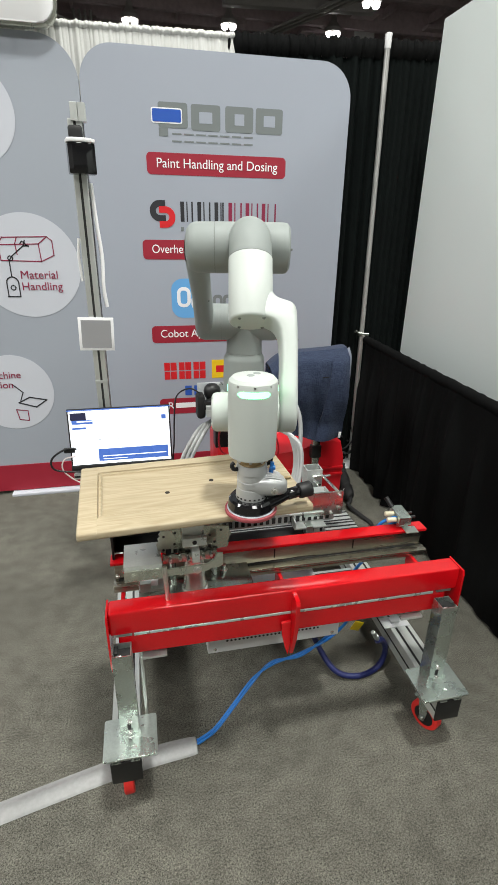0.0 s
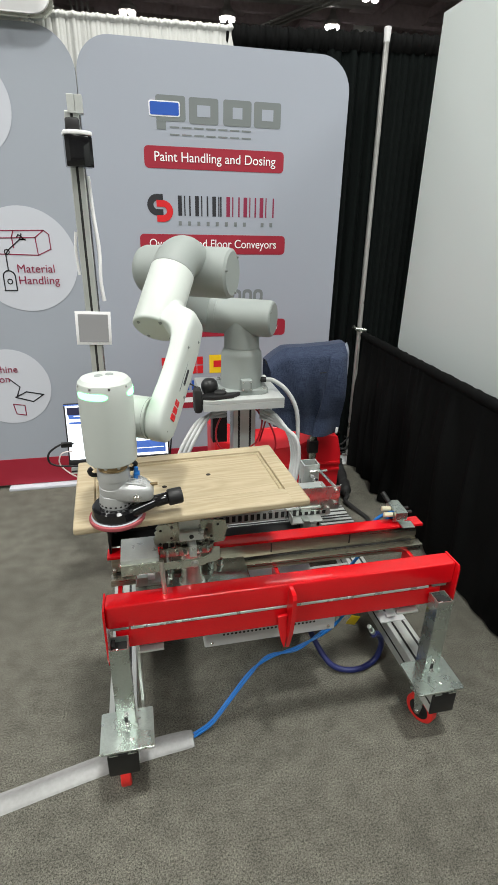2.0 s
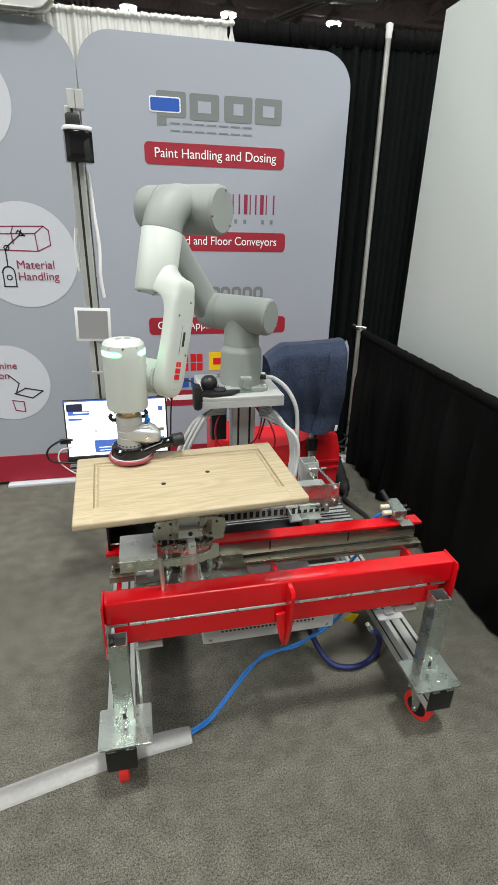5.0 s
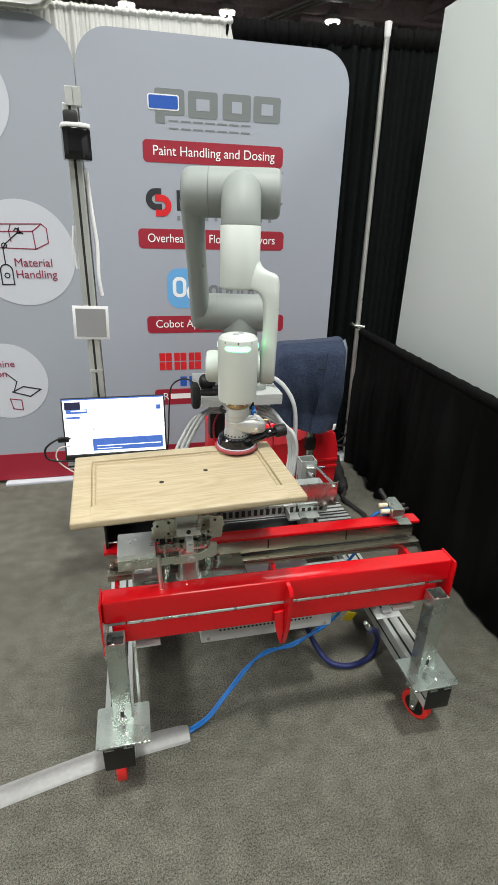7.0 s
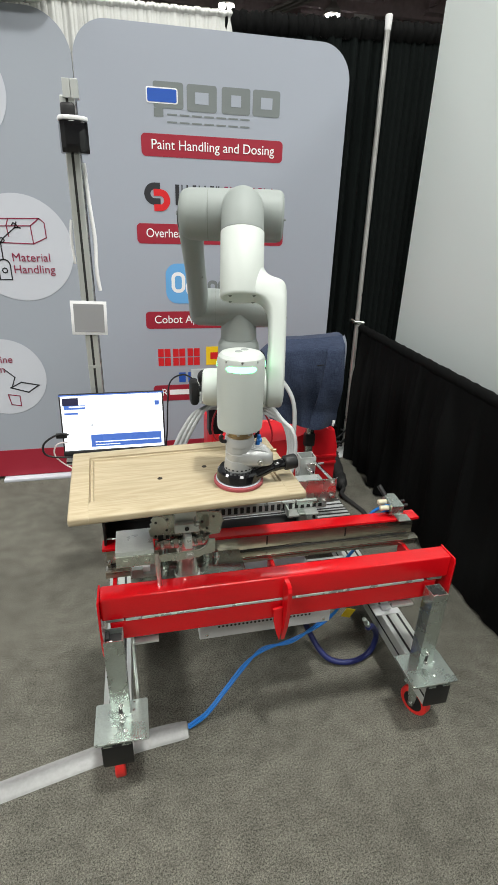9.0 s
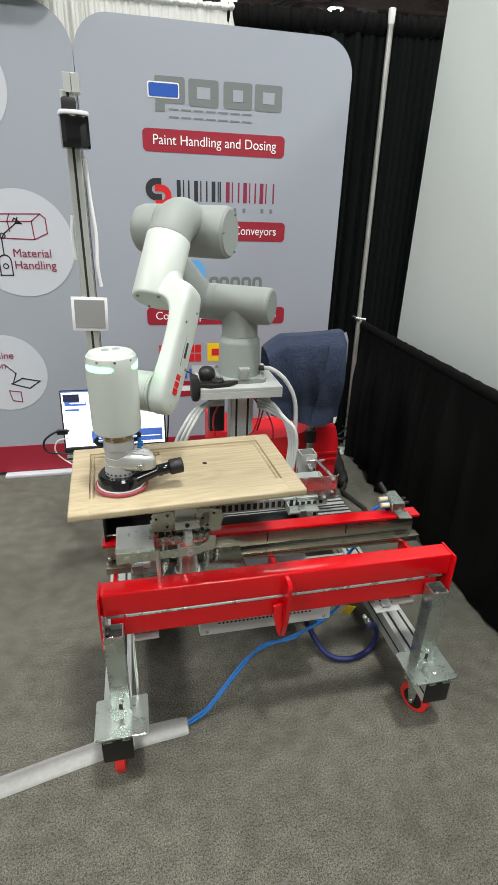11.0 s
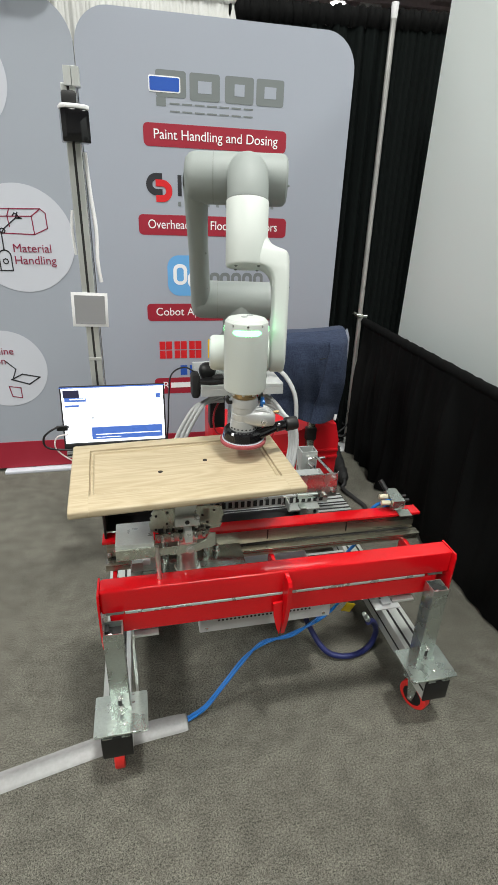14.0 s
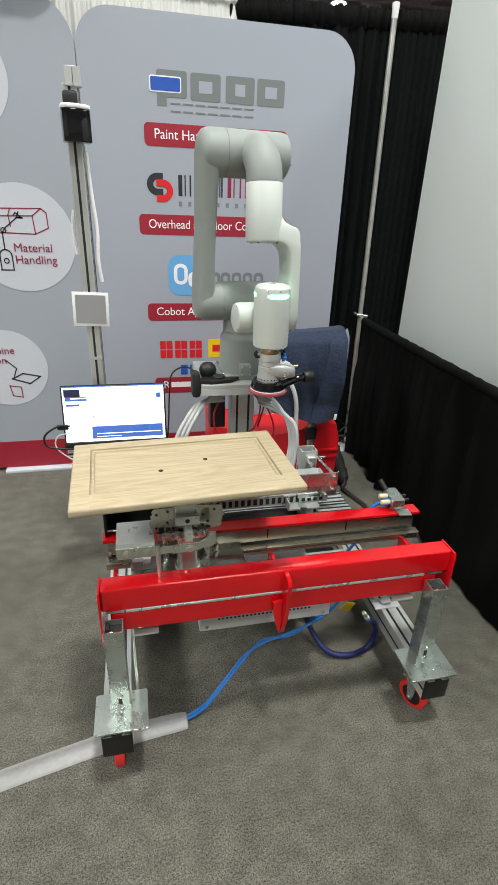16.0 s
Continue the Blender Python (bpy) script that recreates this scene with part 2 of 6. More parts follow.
M_LAMP = mat("lamp_lens", (1.0, 0.97, 0.92), 0.3, emit=14.0)
M_HALL = mat("hall_wall_grey", (0.55, 0.55, 0.55), 0.8, var=0.1, scale=0.3, fine=10)
M_PRINT_PILL = mat("printed_crimson_line", (0.24, 0.012, 0.05), 0.6, var=0.03, fine=500)
M_BEAM = mat("bronzed_rolled_channel", (0.36, 0.34, 0.28), 0.28, 0.9, var=0.30, scale=5, fine=90, bump=0.05, rough_var=0.10, stretch=(0.25, 6, 6))
M_PIPE = mat("brushed_pipe", (0.60, 0.60, 0.58), 0.35, 0.7, var=0.06, fine=200)

M_IVORY = mat("ivory_plastic", (0.62, 0.58, 0.42), 0.5)
M_PLATE = mat("grey_painted_plate", (0.50, 0.52, 0.51), 0.45, 0.1, var=0.05, fine=300)
M_GLOSS = mat("glossy_black_glass", (0.008, 0.008, 0.009), 0.08, var=0.05, rough_var=0.03, bump=0)
M_SCR_WHITE = mat("screen_white_glow", (0.90, 0.94, 1.0), 0.3, var=0.01, emit=0.92)
M_SCR_BLUE = mat("screen_blue_glow", (0.05, 0.11, 0.36), 0.3, var=0.02, emit=0.9)
M_SCR_DARK = mat("screen_dark_glow", (0.02, 0.02, 0.05), 0.3, var=0.02, emit=0.5)
M_SCR_TEAL = mat("screen_teal_glow", (0.55, 0.80, 0.86), 0.3, var=0.1, scale=20, emit=1.1)
M_SCR_GREY = mat("screen_grey_glow", (0.4, 0.42, 0.46), 0.3, var=0.02, emit=0.6)
DOOR_SIZE = (0.564, 0.345, 0.020)
DOOR_POSE = pose(0.101, 1.177, 0.8815, 0, 0, 3.2)
HOLES = ((-0.062, -0.012), (0.062, 0.030))
CARD_POSE = pose(-0.158, 1.908, 1.147, 0, 2, 0)
SHELF_Z = 0.625
SCREEN_POSE = pose(-0.102, 1.83, 0.641, -10, 0, 0)
SANDER_TURN = -8.0


# ---- mesh helpers ----
def box(bm, x0, x1, y0, y1, z0, z1, bevel=0.0, seg=2, m=None):
    v = [bm.verts.new((x, y, z)) for x in (x0, x1) for y in (y0, y1) for z in (z0, z1)]
    faces = [bm.faces.new([v[i] for i in f]) for f in ((0, 1, 3, 2), (4, 6, 7, 5), (0, 4, 5, 1), (2, 3, 7, 6), (0, 2, 6, 4), (1, 5, 7, 3))]
    if bevel:
        edges = list({e for f in faces for e in f.edges})
        out = bmesh.ops.bevel(bm, geom=edges, offset=bevel, segments=seg, profile=0.5, affect="EDGES")
        v = list({w for f in out["faces"] for w in f.verts} | {w for w in v if w.is_valid})
    if m is not None:
        bmesh.ops.transform(bm, matrix=m, verts=v)
    return bm


def frame_of(axis):
    axis = Vector(axis).normalized()
    side = axis.cross(Vector((0, 0, 1)))
    if side.length < 1e-4:
        side = Vector((1, 0, 0))
    side.normalize()
    return side, axis.cross(side).normalized(), axis


def lathe(bm, profile, p0=(0, 0, 0), axis=(0, 0, 1), seg=32, caps=True):
    """Rings of (distance along the axis, radius), swept round the axis from p0."""
    a, b, c = frame_of(axis)
    p0 = Vector(p0)
    rings = []
    for d, r in profile:
        rings.append([bm.verts.new(p0 + c * d + (a * math.cos(2 * math.pi * i / seg) + b * math.sin(2 * math.pi * i / seg)) * max(r, 1e-5)) for i in range(seg)])
    for q0, q1 in zip(rings, rings[1:]):
        for i in range(seg):
            bm.faces.new((q0[i], q0[(i + 1) % seg], q1[(i + 1) % seg], q1[i]))
    if caps:
        bm.faces.new(rings[0][::-1])
        bm.faces.new(rings[-1])
    return bm


def rod(bm, p0, p1, r, r1=None, seg=16, round_=0.0):
    d = (Vector(p1) - Vector(p0)).length
    r1 = r if r1 is None else r1
    k = round_
    prof = [(0, r - k), (k * 0.3, r - k * 0.3), (k, r), (d - k, r1), (d - k * 0.3, r1 - k * 0.3), (d, r1 - k)] if k else [(0, r), (d, r1)]
    return lathe(bm, prof, p0, Vector(p1) - Vector(p0), max(seg, 14))


def sweep(bm, pts, r, seg=10, steps=6):
    """A round hose along a smooth line through the points."""
    pts = [Vector(p) for p in pts]
    line = []
    for i in range(len(pts) - 1):
        p0, p1, p2, p3 = pts[max(i - 1, 0)], pts[i], pts[i + 1], pts[min(i + 2, len(pts) - 1)]
        for k in range(steps):
            t = k / steps
            line.append(0.5 * (2 * p1 + (p2 - p0) * t + (2 * p0 - 5 * p1 + 4 * p2 - p3) * t * t + (3 * p1 - p0 - 3 * p2 + p3) * t ** 3))
    line.append(pts[-1])
    rings, side = [], None
    for i, p in enumerate(line):
        d = (line[min(i + 1, len(line) - 1)] - line[max(i - 1, 0)]).normalized()
        if side is None:
            side = frame_of(d)[0]
        side = (side - d * side.dot(d)).normalized()
        up = d.cross(side)
        rings.append([bm.verts.new(p + (side * math.cos(2 * math.pi * j / seg) + up * math.sin(2 * math.pi * j / seg)) * r) for j in range(seg)])
    for q0, q1 in zip(rings, rings[1:]):
        for j in range(seg):
            bm.faces.new((q0[j], q0[(j + 1) % seg], q1[(j + 1) % seg], q1[j]))
    bm.faces.new(rings[0][::-1])
    bm.faces.new(rings[-1])
    return bm


def prism(bm, outline, depth, m=None, bevel=0.0):
    """An outline in the xz plane, given depth along +y."""
    lo = [bm.verts.new((x, 0, z)) for x, z in outline]
    hi = [bm.verts.new((x, depth, z)) for x, z in outline]
    k = len(outline)
    faces = [bm.faces.new(lo[::-1]), bm.faces.new(hi)] + [bm.faces.new((lo[i], lo[(i + 1) % k], hi[(i + 1) % k], hi[i])) for i in range(k)]
    v = lo + hi
    if bevel:
        edges = list({e for f in faces[:2] for e in f.edges})
        out = bmesh.ops.bevel(bm, geom=edges, offset=bevel, segments=2, profile=0.5, affect="EDGES")
        v = list({w for f in out["faces"] for w in f.verts} | {w for w in v if w.is_valid})
    if m is not None:
        bmesh.ops.transform(bm, matrix=m, verts=v)
    return bm


def rounded(x0, x1, z0, z1, r, n=6, corners=(1, 1, 1, 1)):
    """Outline of a rounded rectangle; corners: bottom left, bottom right, top right, top left."""
    out = []
    for (cx, cz, a), on in zip(((x0 + r, z0 + r, 180), (x1 - r, z0 + r, 270), (x1 - r, z1 - r, 0), (x0 + r, z1 - r, 90)), corners):
        if on:
            out += [(cx + r * math.cos(radians(a + 90 * i / n)), cz + r * math.sin(radians(a + 90 * i / n))) for i in range(n + 1)]
        else:
            out.append({180: (x0, z0), 270: (x1, z0), 0: (x1, z1), 90: (x0, z1)}[a])
    return out


SHEET_METAL = {"glossy_red_enamel", "zinc_plated_steel", "dull_rolled_steel", "galvanised_strut", "anodised_aluminium", "white_sheet_metal", "grey_painted_plate"}


def finish(ob, smooth=35, crisp=False):
    me = ob.data
    bm = bmesh.new()
    bm.from_mesh(me)
    bmesh.ops.recalc_face_normals(bm, faces=bm.faces[:])
    for f in bm.faces:
        f.smooth = True
    for e in bm.edges:
        a = e.calc_face_angle(3.2) if len(e.link_faces) == 2 else 3.2
        e.smooth = a < radians(smooth)
        if crisp and a > 0.2:
            f, g = (q.calc_area() for q in e.link_faces) if len(e.link_faces) == 2 else (1, 0)
            e.smooth = e.smooth and max(f, g) < 5 * min(f, g)
    bm.to_mesh(me)
    bm.free()
    return ob


def part(name, bm, material, parent=None, label="", smooth=28):
    me = bpy.data.meshes.new(name)
    bm.to_mesh(me)
    bm.free()
    me.materials.append(material)
    ob = finish(new(name, me), smooth, material.name in SHEET_METAL)
    if parent is not None:
        ob.parent = parent
    return tagged(ob, label)


def thing(name, label, category, m=None, group="", kind=""):
    ob = new(name)
    ob.empty_display_size = 0.05
    if m is not None:
        ob.matrix_basis = m
    return tagged(ob, label, category, group, kind)


def B():
    return bmesh.new()


def lettering(name, text, size, m, material, parent, label="", align="LEFT", bold=0.0, fit=None):
    cu = bpy.data.curves.new(name, "FONT")
    cu.body, cu.size, cu.align_x, cu.extrude, cu.offset = text, size, align, 0.0006, bold
    ob = bpy.data.objects.new(name, cu)
    scene.collection.objects.link(ob)
    bpy.context.view_layer.update()
    me = bpy.data.meshes.new_from_object(ob.evaluated_get(bpy.context.evaluated_depsgraph_get()))
    bpy.data.objects.remove(ob)
    if fit:
        w = max(v.co.x for v in me.vertices) - min(v.co.x for v in me.vertices)
        me.transform(Matrix.Diagonal((fit / w, 1, 1, 1)))
    me.transform(m @ pose(0, 0, 0, 90))
    me.materials.clear()
    me.materials.append(material)
    out = new(name, me)
    out.parent = parent
    return tagged(out, label)


# ---- the setting ----
def sheet(name, bm, material, label, category):
    return tagged(part(name, bm, material), label, category, kind="structure")


bm = B()
box(bm, -16, 18, -16, 34, -0.1, 0)
sheet("floor", bm, M_CARPET, "grey speckled exhibition carpet with faint wear", "carpet")
bm = B()
box(bm, -16, 18, -16, 34, 9.2, 9.4)
for i in range(24):
    box(bm, -16, 18, -14 + i * 2.0, -13.8 + i * 2.0, 8.75 if i % 3 else 8.5, 9.2)
for i in range(17):
    box(bm, -15 + i * 1.9, -14.9 + i * 1.9, -15.7, 33.7, 8.85, 9.15)
for i in range(26):
    x, y = -9 + (i * 5.3) % 22, 12 + (i * 3.7) % 20
    box(bm, x, x + 0.9, y, y + 0.7, 8.62, 8.74)
sheet("ceiling", bm, M_CEIL, "dark exhibition hall ceiling with steel beams", "ceiling")
# Four unseen walls close the hall; their pale grey bounces light back as fill.
for nm, q in (("wall_north", (-16, 18, 33.7, 34)), ("wall_south", (-16, 18, -16, -15.7)), ("wall_west", (-16, -15.7, -15.7, 33.7)), ("wall_east", (17.7, 18, -15.7, 33.7))):
    bm = B()
    box(bm, *q, 0, 9.2)
    sheet(nm, bm, M_HALL, "plain grey unseen wall added to close the hall and bounce light", "wall")


def high_bay(x, y, z, s=1.0):
    t = thing("high_bay_lamp", "glowing high-bay lamp hanging from the dark hall ceiling", "lamp", pose(x, y, z), "hall lamps")
    bm = B()
    lathe(bm, [(0, 0.30 * s), (0.12 * s, 0.29 * s), (0.34 * s, 0.12 * s), (0.5 * s, 0.1 * s)], seg=20)
    part("reflector", bm, M_DUCT, t)
    for dx in (-0.15, 0.15):
        bm = B()
        lathe(bm, [(-0.15 * s, 0.03 * s), (-0.13 * s, 0.09 * s), (-0.06 * s, 0.125 * s), (0.0, 0.12 * s)], (dx * s, 0, 0), seg=18)
        part("lens", bm, M_LAMP, t, "glowing lamp lens")
    bm = B()
    rod(bm, (0, 0, 0.5 * s), (0, 0, 9.25 - z), 0.02, seg=6)
    part("stem", bm, M_TRUSS, t)
    return t


for x, y, z, s in ((0.37, 22.0, 8.13, 1.0), (3.84, 22.0, 8.24, 1.0), (7.79, 22.0, 8.32, 1.0), (7.54, 18.0, 7.9, 1.0)):
    high_bay(x, y, z, s)
for lx, ly in LAMPS:
    high_bay(lx, ly, 8.15, 1.3)
# pale duct and bare tubes under the ceiling
t = thing("ceiling_duct", "long pale ventilation duct under the hall ceiling", "duct", pose(6.0, 20.5, 8.5, 0, 0, -6))
bm = B()
box(bm, -2.6, 2.6, -0.16, 0.16, -0.13, 0.13, 0.02)
part("duct_body", bm, M_DUCT, t)
for dx in (-2.2, 2.2):
    bm = B()
    rod(bm, (dx, 0, 0.12), (dx, 0, 0.75), 0.02, seg=6)
    part("hanger", bm, M_TRUSS, t)
for i in range(3):
    bm = B()
    rod(bm, (7.6 + i * 0.25, 18, 8.35), (3.6 + i * 0.25, 27, 8.5), 0.05, seg=8)
    tagged(part("conduit", bm, M_DUCT), "bare metal conduit under the hall ceiling", "pipe", "ceiling conduits")
for i in range(4):
    bm = B()
    sweep(bm, [(-4.2 + i * 0.35, 22, 8.7), (-3.9 + i * 0.35, 22, 8.3), (-1.8 + i * 0.2, 23.5, 8.3), (-1.6 + i * 0.2, 23.5, 8.75)], 0.05, 8, 4)
    tagged(part("conduit", bm, M_DUCT), "bare metal conduit under the hall ceiling", "pipe", "ceiling conduits")
t = thing("hanging_banner", "narrow white hanging banner with a dark round mark", "banner", pose(9.45, 23.0, 8.55))
bm = B()
box(bm, -0.42, 0.42, -0.01, 0.01, -1.0, 0.75)
part("cloth", bm, M_PRINT_WHITE, t)
bm = B()
rod(bm, (0, 0, 0.74), (0, 0, 0.8), 0.02, seg=6)
part("cord", bm, M_TRUSS, t)
bm = B()
lathe(bm, [(0, 0.2), (0.01, 0.2)], (0.0, -0.022, -0.2), (0, 1, 0), 20)
part("round_mark", bm, M_PRINT_GREY, t)


# ---- drapes ----
def cloth_sheet(name, grid, material, parent, thick=0.004):
    bm = B()
    g = [[bm.verts.new(p) for p in line] for line in grid]
    for r0, r1 in zip(g, g[1:]):
        for i in range(len(r0) - 1):
            bm.faces.new((r0[i], r0[i + 1], r1[i + 1], r1[i]))
    ob = part(name, bm, material, parent, smooth=80)
    sol = ob.modifiers.new("thickness", "SOLIDIFY")
    sol.thickness = thick
    return ob


def drape(name, p0, p1, z0, z1, folds, depth, material, label, seed=1, hem=1.0, widths=3, ruffle=0.3, pocket=0.08, pocket_material=None):
    """A curtain gathered on a rail: folds below, a stitched pocket with fine ruffles on top. z1: the top's height at both ends."""
    rng = random.Random(seed)
    p0, p1 = Vector((*p0, 0)), Vector((*p1, 0))
    d = p1 - p0
    nrm = Vector((-d.y, d.x, 0)).normalized()
    n = int(folds * 22)
    ph = [rng.uniform(0, 6.28) for _ in range(8)]

    def fold(u, v):
        a = 2 * math.pi * folds * u
        w = math.sin(a + 1.5 * math.sin(a * 0.23 + ph[0])) * (0.55 + 0.45 * math.sin(a * 0.11 + ph[1])) + 0.35 * math.sin(a * 2.3 + ph[2] + v * 2)
        fine = math.sin(a * 3.7 + ph[5] + 2 * math.sin(a * 0.31)) + 0.8 * math.sin(a * 5.9 + ph[3] + v * 3)
        return w * (1.2 - 0.5 * v) + ruffle * fine * (0.15 + max(0, v - 0.6) * 2.2)

    def top(u):
        a = 2 * math.pi * folds * u
        return z1[0] + (z1[1] - z1[0]) * u + hem * (0.008 * math.sin(a * 1.7 + ph[3]) + 0.006 * math.sin(a * 4.1 + ph[4]) + 0.004 * math.sin(a * 7.3 + ph[6]))

    def line(v, out, lift=0.0, share=1.0):
        row = []
        for i in range(n + 1):
            u = i / n
            q = p0 + d * u + nrm * (depth * fold(u, v) * share + out)
            row.append((q.x, q.y, z0 + (top(u) - pocket - z0) * v if lift == 0.0 else top(u) - pocket + lift * pocket))
        return row

    t = thing(name, label, "curtain")
    rows = [line(j / 20, 0.0) for j in range(21)]
    cut = [round(n * k / widths) for k in range(widths + 1)]
    for a0, a1 in zip(cut, cut[1:]):
        cloth_sheet("cloth_width", [r[a0:a1 + 1] for r in rows], material, t)
    # the pocket is pulled over the rail and bulges towards both sides
    side = [line(1.0, -0.012 * math.sin(math.pi * k / 7) - 0.004, max(0.001, k / 7), 0.75) for k in range(8)]
    cloth_sheet("rail_pocket", side, pocket_material or material, t, 0.006)
    return t


def side_drape(name, p0, p1, z0, z1, material, label, seed=4):
    """A low flat curtain on a rail: broad soft folds of uneven width under a rolled top."""
    rng = random.Random(seed)
    p0, p1 = Vector((*p0, 0)), Vector((*p1, 0))
    d = p1 - p0
    nrm = Vector((-d.y, d.x, 0)).normalized()
    ridges, c = [], 0.0
    while c < 1.0:
        wd = rng.uniform(0.010, 0.022) * (0.55 if c < 0.22 else 1.0)
        ridges.append((c, wd, rng.uniform(0.35, 1.0), rng.uniform(-0.010, 0.010), rng.uniform(0, 6.28)))
        c += wd * rng.uniform(1.7, 3.0)
    n, rows = 420, 26

    def depth(u, v):
        w = 0.0
        for c, wd, amp, lean, ph in ridges:
            x = (u - c - lean * (1 - v)) / (wd * (1.25 - 0.45 * v))
            if abs(x) < 3:
                w += amp * math.exp(-x * x * 1.6) * (0.55 + 0.45 * math.cos(ph + 3 * v)) * (0.35 + 0.65 * min(1, (1 - v) * 3))
        return 0.052 * w + 0.004 * math.sin(60 * u + 2 * v)

    t = thing(name, label, "curtain")
    grid = []
    for j in range(rows + 1):
        v = j / rows
        row = []
        for i in range(n + 1):
            u = i / n
            q = p0 + d * u - nrm * depth(u, v)
            row.append((q.x, q.y, z0 + (z1 - 0.035 - z0) * v))
        grid.append(row)
    cut = [round(n * k / 3) for k in range(4)]
    for a0, a1 in zip(cut, cut[1:]):
        cloth_sheet("cloth_width", [r[a0:a1 + 1] for r in grid], material, t)
    roll = []
    for k in range(11):
        a = radians(-60 + 300 * k / 10)
        row = []
        for i in range(n + 1):
            u = i / n
            wr_ = 1 + 0.06 * math.sin(210 * u + 2 * math.sin(37 * u) + k * 0.5) + 0.04 * math.sin(431 * u + k)
            q = p0 + d * u - nrm * (0.006 + 0.021 * math.cos(a) * wr_)
            row.append((q.x, q.y, z1 - 0.026 + 0.024 * math.sin(a) * wr_))
        roll.append(row)
    cloth_sheet("rolled_top", roll, material, t, 0.003)
    return t


# Blacker pocket: doubled cloth passing no light from behind, put into its colour.
drape("black_back_drape", (0.525, 3.05), (1.70, 3.03), 0.01, (2.409, 2.447), 12, 0.022, M_DRAPE_G, "black pleated pipe-and-drape curtain behind the booth", 3, 0.45, ruffle=0.08, pocket_material=M_DRAPE)
drape("white_back_drape", (-1.6, 3.02), (0.575, 3.04), 1.2, (2.376, 2.408), 24, 0.007, M_DRAPE_W, "white gathered curtain along the booth's back", 5, 0.22, ruffle=0.3, pocket=0.03)
side_drape("black_side_drape", (1.396, 2.93), (1.262, -0.8), 0.01, 0.904, M_DRAPE, "low black drape rolled over the booth's side rail")

t = thing("drape_upright", "brushed metal drape pole on a flat base plate", "pole", pose(1.398, 3.0, 0, 0, -0.7, 0))
bm = B()
rod(bm, (0, 0, 0.012), (0, 0, 2.42), 0.015, seg=20)
part("tube", bm, M_PIPE, t)
bm = B()
lathe(bm, [(2.39, 0.0155), (2.395, 0.0165), (2.44, 0.0185), (2.452, 0.0195), (2.455, 0.016)], seg=16)
part("cap", bm, M_PRINT_WHITE, t)
bm = B()
box(bm, -0.12, 0.09, -0.11, 0.045, 0.0, 0.010, 0.003, m=pose(0, 0, 0, 0, 0, 12))
part("base_plate", bm, M_BOX_W, t, "pale painted base plate")
bm = B()
rod(bm, (-0.03, -0.01, 0.905), (0.04, -0.01, 0.895), 0.013, seg=12)
rod(bm, (-0.050, -0.01, 0.922), (-0.026, -0.01, 0.908), 0.010, seg=12)
part("rail_joint", bm, M_PLATE_D, t)
bm = B()
rod(bm, (1.398, 2.985, 0.878), (1.268, -0.8, 0.878), 0.010, seg=12)
tagged(part("drape_rail", bm, M_PIPE), "horizontal metal rail carrying the low side drape", "rail")
bm = B()
rod(bm, (-1.7, 3.085, 2.39), (1.7, 3.085, 2.39), 0.014, seg=12)
tagged(part("drape_rail", bm, M_PIPE), "horizontal metal rail carrying the tall back drape", "rail")

bm = B()
box(bm, 1.55, 1.60, -0.9, 2.78, 0.0, 2.463, 0.004)
sheet("wall_panel", bm, M_WALL_W, "plain off-white hard panel of the neighbouring booth", "wall panel")

# ---- printed display wall ----
YB = 2.925
wall = thing("display_wall", "light grey stretched-fabric display wall with printed logos and red bands", "display", pose(0, YB, 0))
bm = B()
prism(bm, rounded(-0.20, 1.155, 0.02, 2.294, 0.16, 10), 0.035)
part("fabric_panel", bm, M_BANNER, wall, "light grey fabric panel", 30)
bm = B()
prism(bm, [(-0.185, 0.0225), (1.14, 0.0225), (1.152, 0.19), (-0.198, 0.19)], 0.004, pose(0, -0.0045, 0))
part("red_base_band", bm, M_PRINT_RED, wall, "crimson band along the foot")


def pill(x0, x1, z0, z1, text, size, width, tail=None):
    bm = B()
    prism(bm, rounded(x0 - 0.005, x1 + 0.005, z0 - 0.003, z1 + 0.006, 0.022), 0.0008, pose(0, -0.0014, 0))
    part("sign_plate", bm, M_PRINT_RED, wall, "crimson rounded sign")
    if text:
        lettering("lettering", text, size, pose(x0 + 0.042, -0.0028, z0 + (z1 - z0) * 0.33), M_PRINT_WHITE, wall, fit=width)
    if tail:
        bm = B()
        prism(bm, [(tail[0], z0 + 0.034), (tail[1], z0 + 0.034), (tail[1], z0 + 0.066), (tail[0], z0 + 0.066)], 0.0008, pose(0, -0.0028, 0))
        part("text_bar", bm, M_PRINT_WHITE, wall)


pill(0.093, 0.812, 1.762, 1.853, "Paint Handling and Dosing", 0.062, 0.632)
pill(0.047, 0.838, 1.353, 1.443, "Overhead and Floor Conveyors", 0.062, 0.70)
pill(0.068, 0.862, 0.898, 0.986, "Cobot Applications", 0.062, 0.47, (0.60, 0.815))
pill(0.09, 0.83, 0.46, 0.55, "R", 0.062, 0.035, (0.18, 0.5))


def flat(outline, material, y=-0.003, name="logo_shape", label=""):
    bm = B()
    prism(bm, outline, 0.0008, pose(0, y * 0.45, 0))
    return part(name, bm, material, wall, label)


def bar(x0, x1, z0, z1, material, y=-0.003, r=0.0):
    return flat(rounded(x0, x1, z0, z1, r) if r else [(x0, z0), (x1, z0), (x1, z1), (x0, z1)], material, y)


